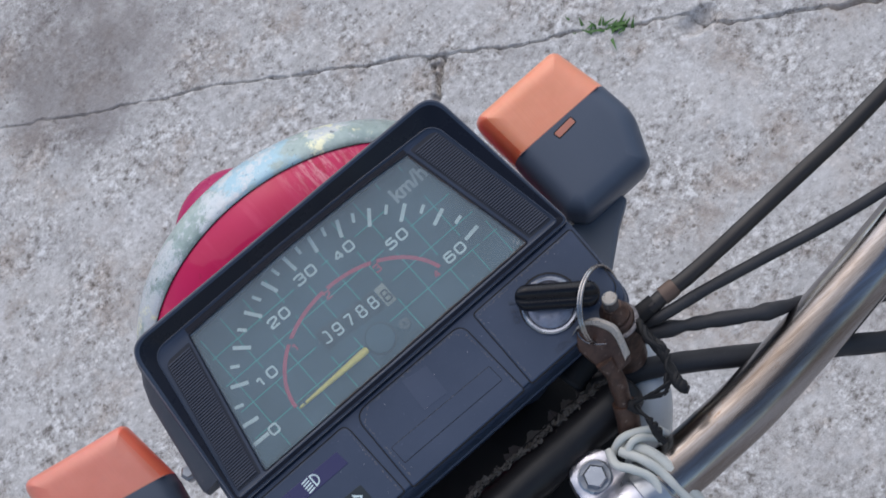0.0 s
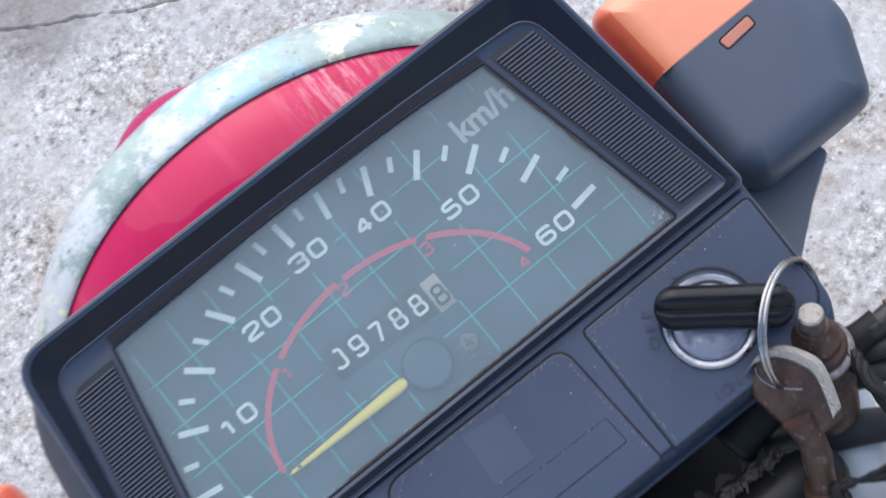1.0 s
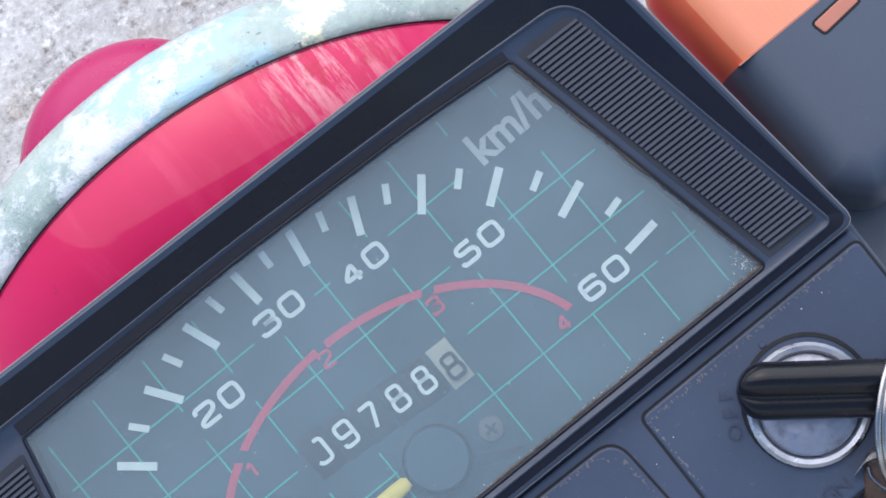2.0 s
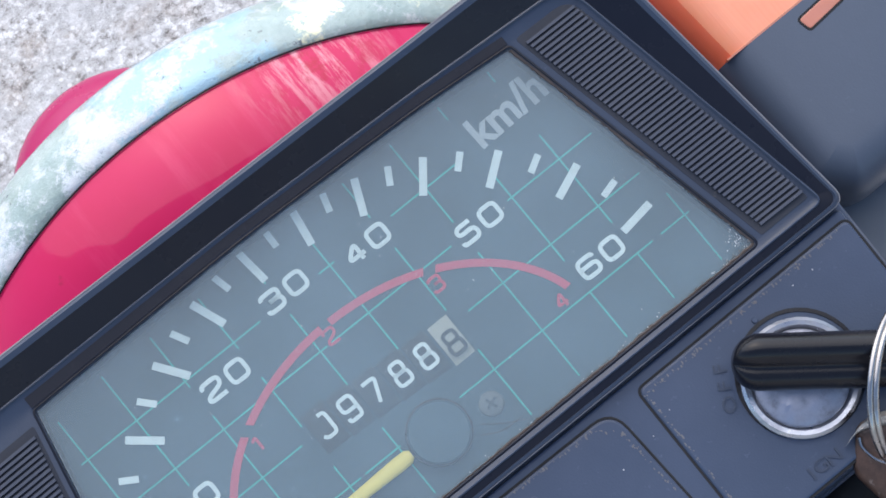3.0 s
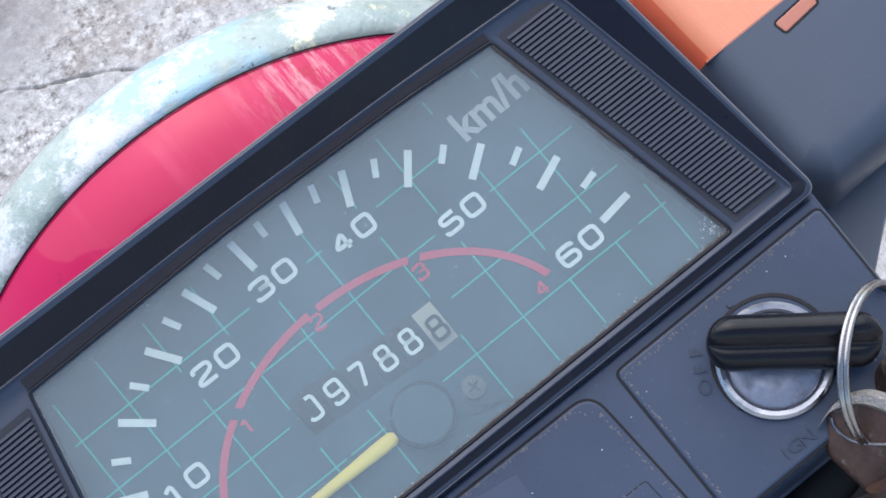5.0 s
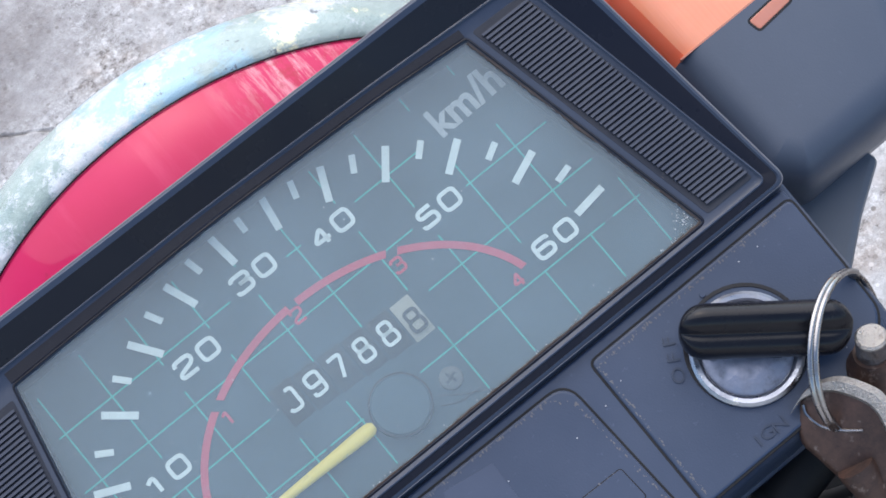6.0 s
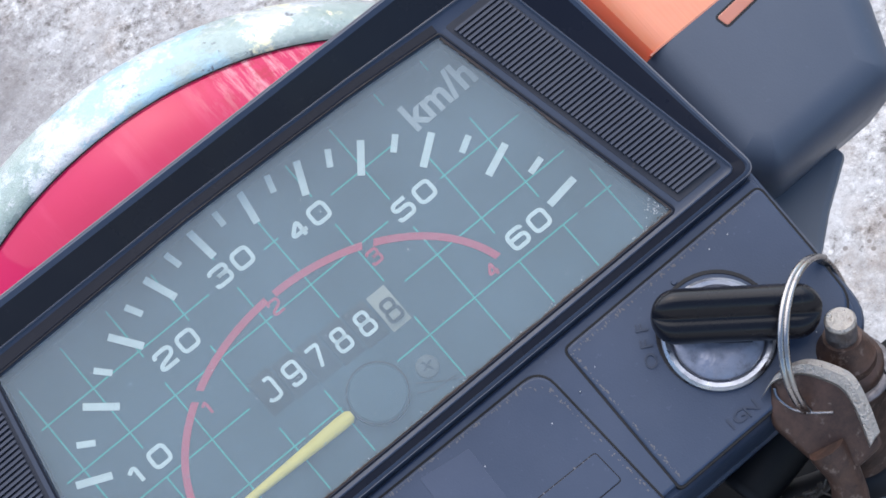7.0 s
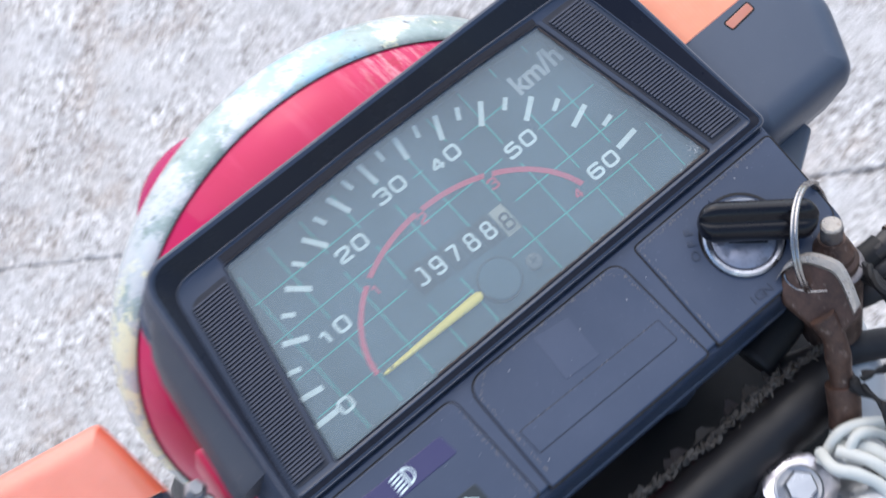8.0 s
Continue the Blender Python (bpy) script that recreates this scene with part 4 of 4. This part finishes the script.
# Handlebar, clamp and what is under the panel
def build_handlebar():
    part("handlebar", tube(spline([(-20, -143.6, -22), (40, -143.6, -22), (90, -143.8, -22), (110, -143.6, -22), (131, -142.8, -22), (158, -139.6, -22), (185, -136, -21), (206, -133, -20), (250, -126, -16), (310, -114, -6)], 10), 12.0, 32), STEEL, moped, "polished bent steel handlebar")
    # clamp: a lug for the nut, then a strap arched over the bar
    rows = []
    for v, top, a, b in ((-116.4, -20.0, 63.5, 71.0), (-117.6, -17.6, 61.0, 74.0), (-120.5, -16.6, 58.6, 76.6), (-126, -16.4, 57.4, 77.6), (-130.5, -16.4, 57.0, 77.4), (-133.0, -14.6, 56.6, 76.6), (-135.4, -10.4, 56.0, 75.9),
                         (-139, -7.7, 55.4, 75.5), (-143.5, -6.9, 54.6, 75.2), (-148, -7.7, 54.0, 74.6), (-152.5, -11.2, 53.4, 74.0), (-156, -16.0, 53.0, 73.6), (-158, -24.0, 53.0, 73.4)):
        rows.append([(a, v, -36), (a, v, top - 1.8), (a + 0.5, v, top - 0.5), (a + 1.9, v, top), ((a + b) / 2, v, top + 0.15), (b - 1.9, v, top), (b - 0.5, v, top - 0.5), (b, v, top - 1.8), (b, v, -36)])
    block = part("bar_clamp", loft(rows), STRAP, moped, "scuffed cast alloy handlebar clamp")
    cu, cv = 66.9, -125.6
    part("washer", turned(cu, cv, [(6.6, -17), (6.6, -15.4), (6.0, -15.0), (5.7, -15.2)]), ALLOY, block)
    hexa = [(cu + 4.7 * math.cos(radians(60 * k + 12)), cv + 4.7 * math.sin(radians(60 * k + 12))) for k in range(6)]
    part("nut", loft([at_height(hexa, -16), at_height(hexa, -13.0), at_height(scaled(hexa, 0.86), -12.2)]), ALLOY, block, "worn hexagonal clamp nut")
    part("bar_collar", tube([Vector((u, -143.7, -22)) for u in (74.0, 76.6, 79.5, 83.2, 84.0)], lambda s: 13.2 - 0.9 * max(0, s - 0.75) / 0.25, 28), ALLOY, block, "pale alloy collar round the bar")
    # cover in near-black: the cavity's shade is put into its colour
    crown = round_poly([(-30, -60), (112, -60), (118, -100), (60, -160), (20, -160), (-30, -110)], 8, 5)
    part("steering_crown", loft([at_height(crown, -84), at_height(crown, -66), at_height(inset(crown, 3), -64)]), DEEP_BLACK, moped, "steering head cover, blackened for the shade below the panel")
    part("padding_tube", tube(spline([(-40, -113, -27), (0, -111.5, -27), (20, -110.5, -27), (42, -109.6, -26.5), (68, -109.4, -26), (92, -108.8, -26), (101, -107.5, -28)], 12), lambda s: 9.0 * math.sqrt(max(0.02, 1 - (max(0.0, s - 0.9) / 0.1) ** 2)), 20, wobble=0.10), PAD, moped, "perished black foam tube")


build_handlebar()


def build_cables():
    runs = [("brake_cable", 3.1, [(112, -86, -18), (122, -91.6, -9), (133, -92.2, -8), (152, -92.8, -8), (215, -91, -8), (300, -88, -20), (380, -110, -120)], "thick black brake cable"),
            ("clutch_cable", 2.3, [(114, -92, -20), (125, -97.2, -9), (145.4, -100.9, -10), (168, -106, -10), (206, -114.5, -10), (300, -130, -20), (380, -150, -120)], "thin black control cable"),
            ("wire_sleeve", 2.9, [(112, -96, -24), (120, -100, -14), (136, -109, -14), (155, -121, -14), (170, -127.5, -24), (195, -142, -44), (240, -160, -120)], "taped black wire sleeve"),
            ("speedometer_cable", 4.4, [(90, -98, -32), (112, -108.5, -28), (141, -128, -28), (176, -152, -36), (230, -188, -70), (260, -210, -160)], "thick grey-black cable")]
    for name, r, pts, label in runs:
        cable = part(name, tube(spline(pts, 12), r, 14, wobble=0.38 if name == "wire_sleeve" else 0.06), SHEATH if name == "brake_cable" else RUBBER, moped, label)
        if name == "brake_cable":
            part("tape_band", tube(spline([(130.2, -92.0, -8.1), (133, -92.2, -8), (136.4, -92.3, -8)], 6), 3.55, 14, wobble=0.12), TAPE, cable, "brown tape band")
            part("worn_sleeve", tube(spline([(119, -91.4, -9.6), (122, -91.6, -9), (126.5, -91.9, -8.6)], 6), 3.7, 14, wobble=0.15), DEEP_BLACK, cable)
    part("white_hose", tube(spline([(114.5, -90, -38), (111.5, -99, -38), (105.5, -113.8, -38), (97, -124, -41), (85, -134, -48)], 10), 8.0, 16), HOSE, moped, "milky white plastic hose")


build_cables()


def build_front_wheel():
    """Mudguard, fork and wheel below the lamp, down to the ground; in world axes."""
    inv = PANEL.inverted()
    cu = -0.009

    def put(name, bm, mat, parent, label=""):
        bm.transform(inv)
        return part(name, bm, mat, parent, label)

    nose = []
    for k in range(26):
        v = -60 + 147.2 * math.sin(math.pi / 2 * k / 25)
        w = math.sqrt(max(0.004, 1 - max(0.0, (v - 58.4) / 28.8) ** 2))
        nose.append([(29.2 + 29.0 * w * math.cos(2 * math.pi * q / 28), v, -148 - 0.004 * min(0.0, v - 70) ** 2 + 20 * w * math.sin(2 * math.pi * q / 28)) for q in range(28)])
    part("mudguard", loft(nose), PINK, moped, "faded red front mudguard")
    hub = Vector((cu, 0.0, 0.275))

    def hoop(radius, r):
        pts = [Vector((hub.x, hub.y + radius * math.sin(2 * math.pi * k / 64), hub.z + radius * math.cos(2 * math.pi * k / 64))) * 1000 for k in range(64)]
        return tube(pts, r * 1000, 12, closed=True)

    wheel = put("front_wheel", hoop(0.25, 0.028), RUBBER, moped, "black front tyre")
    put("rim", hoop(0.215, 0.012), STEEL, wheel)
    for side in (-1, 1):
        put("fork_leg", tube([Vector((hub.x + side * 0.042, hub.y, hub.z)) * 1000, Vector((hub.x + side * 0.042, -0.05, 0.80)) * 1000], 12, 16), BLACK, moped)
    put("hub", tube([Vector((hub.x - 0.045, hub.y, hub.z)) * 1000, Vector((hub.x + 0.045, hub.y, hub.z)) * 1000], 20, 20), ALLOY, wheel)


build_front_wheel()

# ---- things that hang on the moped ----


def build_keys():
    key = thing("ignition_key", "black plastic-headed ignition key in the lock", "key")
    a, b = Vector((90.6, -61.2, 0)), Vector((108.4, -74.8, 0))
    d = (b - a).normalized()
    side = Vector((-d.y, d.x, 0))
    # one section swept along the head: a blunt ridge, a valley and a lower ledge, drawn in to round ends
    section = spline([(-2.0, 7.0, 0), (-4.6, 8.4, 0), (-5.1, 10.6, 0), (-4.7, 12.6, 0), (-3.7, 13.9, 0), (-2.6, 14.3, 0), (-1.9, 14.3, 0), (-1.3, 14.5, 0), (-0.7, 15.4, 0), (0.4, 16.6, 0), (1.9, 17.1, 0), (3.5, 16.2, 0), (4.6, 14.0, 0), (4.8, 11.0, 0), (4.2, 8.4, 0), (2.0, 7.0, 0)], 3)
    rows = []
    for k in range(31):
        f = k / 30
        x = 0.5 - 0.5 * math.cos(math.pi * f)
        run = -4.6 + ((b - a).length + 9.2) * x
        end = min(run + 4.6, (b - a).length + 4.6 - run)
        size = math.sqrt(max(0.0, 1 - (1 - min(1.0, end / 4.6)) ** 2)) * 0.98 + 0.02
        rows.append([a + d * run + side * (p.x * size) + Vector((0, 0, 11.6 + (p.y - 11.6) * (0.3 + 0.7 * size))) for p in section])
    part("key_head", loft(rows), KEY_BLACK, key, "rounded black plastic key head")
    part("key_blade", box_line((91.5, -65.2), (99.7, -71.4), 2.2, 4.5, 8.0), LOCK_STEEL, key, "steel key blade", smooth=False)

    hoop = thing("key_ring", "thin steel split ring through the key", "key ring")
    c, e1 = Vector((109.4, -80.2, 5.0)), Vector((0.67, 0.73, 0.12)).normalized()
    e2 = Vector((0.40, -0.33, -0.86))
    e2 = (e2 - e1 * e1.dot(e2)).normalized()
    pts = [c + 14.6 * (math.cos(2 * math.pi * k / 96) * e1 + math.sin(2 * math.pi * k / 96) * e2) + Vector((0.8, -0.6, 0)) * (k / 96 - 1) for k in range(193)]
    part("ring_wire", tube(pts, 0.62, 10), WIRE, hoop)

    spare = thing("spare_key", "rusty brown bent key hanging from the key ring", "key")
    plate = round_poly([(98.0, -80.2), (104.8, -83.4), (108.0, -90.8), (104.6, -103.6), (98.6, -103.6), (93.8, -97.0), (92.4, -87.0)], [3, 5, 5, 1.5, 3, 3, 4], 5)
    tilt = lambda d: (lambda u, v: 6.0 + d + (u - 100) * 0.55 + (v + 90) * 0.12)
    part("bow", loft([at_height(plate, tilt(-1.6)), at_height(plate, tilt(0.4)), at_height(inset(plate, 0.6), tilt(0.9))]), RUST, spare, "rusty key bow with a worn bright edge")
    edge = [(96.2, -81.6), (99.6, -81.0), (104.0, -83.2), (107.0, -88.2), (107.7, -91.4), (106.8, -96.0), (105.0, -101.5)]
    strip = spline([(u, v, tilt(0.3)(u, v)) for u, v in edge], 8)
    part("worn_edge", loft([[p + Vector((-2.6, -0.9, -0.7)), p + Vector((-2.4, -0.8, 0.3)), p + Vector((-0.9, -0.2, 1.25)), p + Vector((0.5, 0, 0.9)), p + Vector((0.8, 0, -0.9))] for p in strip]), WORN, spare, "bright worn edge")
    arc = spline([(u, v, tilt(1.0)(u, v)) for u, v in ((96.6, -82.6), (96.0, -84.4), (96.6, -87.6), (98.6, -90.4), (101.6, -93.2))], 8)
    part("hole_edge", tube(arc, 0.34, 8, wobble=0.5), WIRE, spare, "bright rubbed edge of the key's hole")
    part("shank", tube(spline([(96.8, -97.0, 4.5), (96.6, -103, 1.0), (94.0, -110, -6), (91.5, -116.5, -12)], 8), lambda s: 3.6 - 0.5 * s, 12, wobble=0.15), RUST, spare)
    part("barrel", tube(spline([(93.0, -112.5, -9), (90.6, -117.5, -13.5), (88.4, -121.0, -17)], 6), 4.5, 18, wobble=0.06), RUST, spare)

    fitting = part("cable_fitting", lathe((106.6, -98.5, -24), (113.2, -81.2, 12.5), [(8.2, 0), (8.4, 24.0), (8.0, 25.2), (7.2, 25.6), (7.3, 27.4), (6.9, 28.2), (6.1, 28.6), (6.0, 30.4), (5.4, 31.0), (5.0, 32.6), (4.2, 33.6), (3.7, 35.5)]), RUST, moped, "brown rusty cable end fitting")
    part("fitting_tip", lathe((112.3, -83.4, 7.8), (113.2, -81.2, 12.5), [(3.0, -1.5), (3.0, 4.7), (2.6, 5.1), (2.2, 5.0)], 18), TIP, fitting, "bright bolt tip")
    part("tip_rim", lathe((112.3, -83.4, 7.8), (113.2, -81.2, 12.5), [(3.02, 4.2), (3.05, 4.7), (2.62, 5.16), (2.3, 5.1)], 18), WORN, fitting, "rubbed bright rim")
    part("flange_edge", lathe((106.6, -98.5, -24), (113.2, -81.2, 12.5), [(7.9, 24.2), (8.75, 24.6), (8.8, 25.0), (8.2, 25.5), (7.2, 25.65)]), TIP, fitting, "rubbed steel flange")


build_keys()


def build_cord():
    cord = thing("cord", "dirty white cord wound round the handlebar clamp", "cord")
    runs = [[(77, -122, -13), (75.4, -128, -8), (78.8, -133.4, -7), (82, -140.5, -9), (80.4, -149, -12), (78.6, -158, -20), (78, -164, -32)],
            [(80, -125, -11), (84, -133.0, -8), (86.2, -140.6, -10), (86.8, -148.4, -12), (87.6, -157, -18), (88, -163, -30)],
            [(82.5, -124, -14), (87.5, -131.5, -11), (89.6, -140, -12), (89.8, -149, -15), (90.8, -158, -22), (91, -163, -32)],
            [(76, -124, -16), (84.4, -122.0, -10), (94.8, -126.8, -12), (98, -131, -20)],
            [(80, -128, -11), (86, -125.5, -8), (92, -128.5, -12), (96, -135, -20)]]
    for k, pts in enumerate(runs):
        part("strand", tube(spline(pts, 8), (1.7, 1.8, 2.3, 1.6, 1.5)[k], 10, wobble=(0.12 if k != 2 else 0.4)), ROPE, cord)
    wire = thing("tie_wire", "knotted black wire hanging by the cables", "wire")
    runs = [([(115.7, -90, -2), (115.6, -100.0, 1), (115.5, -108.0, 2), (113.9, -114.6, 2), (112.2, -119.8, 3), (112.7, -125, 3)], 1.55),
            ([(116.6, -95, 1), (114.4, -102, 3), (116.6, -109, 3), (112.6, -115, 3.5), (113.6, -121, 3)], 1.1),
            ([(113.5, -115, 2), (109.8, -117.0, 3), (106.7, -120.6, 2), (102.4, -118.8, 1), (96.4, -114.8, -2)], 0.8),
            ([(112.0, -119, 2), (107.5, -118.6, 3), (101.0, -117.4, 1), (95.4, -115.6, -2)], 0.7),
            ([(94.0, -114.7, -6), (95.3, -121, -4), (95.3, -126.0, -4), (94.2, -133, -8)], 1.5)]
    for pts, r in runs:
        path = spline(pts, 14)
        for turn in (0.0, math.pi):
            helix = [c + 0.5 * r * Vector((math.cos(k * 0.33 + 1.5 * math.sin(k * 0.21) + turn), math.sin(k * 0.33 + 1.5 * math.sin(k * 0.21) + turn), 0.6 * math.sin(k * 0.33 + 1.5 * math.sin(k * 0.21) + turn))) for k, c in enumerate(path)]
            part("twist", tube(helix, r * 0.95, 8, wobble=0.9), DEEP_BLACK, wire)


build_cord()


def build_crumbs():
    """Crumbling pale edge of the foam tube."""
    rng = random.Random(11)
    bm = bmesh.new()
    u = -12.0
    while u < 96:
        u += rng.uniform(0.6, 3.2)
        clump, side, high = rng.randint(4, 20), rng.gauss(0, 0.45), rng.gauss(0, 0.6)
        for k in range(clump):
            w = u + rng.gauss(0, 1.5)
            c = Vector((w, np.interp(w, [-20, 13, 36, 52, 93], [-101, -100.2, -99.8, -100.6, -100.4]) + side + rng.gauss(0, 0.6), -19.5 + high + rng.gauss(0, 0.7)))
            m = Matrix.Translation(c * MM) @ Euler([rng.gauss(0, 0.7) for _ in range(3)]).to_matrix().to_4x4() @ Matrix.Diagonal([MM * rng.uniform(0.3, 1.7), MM * rng.uniform(0.2, 0.8), MM * rng.uniform(0.12, 0.5)] + [1])
            bmesh.ops.create_icosphere(bm, subdivisions=1, radius=1, matrix=m)
    tagged(part("foam_edge", bm, CRUMB, moped, "pale crumbling foam edge"), kind="stuff")


build_crumbs()


def build_under_panel():
    """Torn flaps of foam in the dark below the panel, and a rubber grommet."""
    rng = random.Random(5)
    for u, v, length, tall in ((50.5, -98.6, 9.0, 4.6), (60.0, -98.4, 8.0, 3.4), (70.4, -98.2, 4.5, 5.2), (77.0, -97.8, 6.0, 4.0), (84.6, -97.6, 4.0, 4.6), (30.0, -98.8, 7.0, 3.0)):
        rows = []
        for k in range(9):
            f = k / 8
            high = tall * (math.sin(math.pi * min(1, f * 1.15 + 0.05)) ** 0.6) * rng.uniform(0.55, 1.0)
            base = Vector((u + length * (f - 0.5), v + rng.gauss(0, 0.2), -24.5))
            tip = base + Vector((rng.gauss(0.5, 0.3), high * 0.8, high * 0.5))
            rows.append([base, tip, tip + Vector((0, 0.1, -0.7)), base + Vector((0, 0.2, -0.9))])
        part("torn_flap", loft(rows), CRUMB if rng.random() < 0.5 else GRIME, moped, "brown torn flap of foam", smooth=False)
    part("grommet", lathe((83.6, -92.0, -25), (103, -88.0, -21), [(5.6, 0), (6.3, 0.5), (6.5, 1.4), (6.2, 2.2), (5.8, 2.8), (5.8, 19)]), DEEP_BLACK, moped, "black rubber cable grommet")


build_under_panel()


def build_weed():
    weed = thing("weed", "small green weed growing in the concrete joint", "weed", m=pose(0.2846, 0.4814, -0.004))
    rng = random.Random(4)
    for k in range(46):
        bm = bmesh.new()
        a, lean, tall = rng.uniform(0, 6.28), rng.uniform(0.4, 1.3), rng.uniform(0.005, 0.013)
        base = Vector((rng.gauss(0, 0.007), rng.gauss(0, 0.0035) - 0.0, 0))
        base.y -= base.x * 0.72
        d, s = Vector((math.cos(a), math.sin(a), 0)), Vector((-math.sin(a), math.cos(a), 0))
        rows = []
        for q in range(4):
            f = q / 3
            p = base + d * tall * lean * f * f + Vector((0, 0, tall * f * (1 - 0.3 * f)))
            w = 0.0016 * (1 - f) ** 0.6 + 0.0001
            rows.append((bm.verts.new(p + s * w), bm.verts.new(p - s * w)))
        for p, q in zip(rows, rows[1:]):
            bm.faces.new((p[0], p[1], q[1], q[0]))
        part("blade", bm, LEAF, weed)


build_weed()
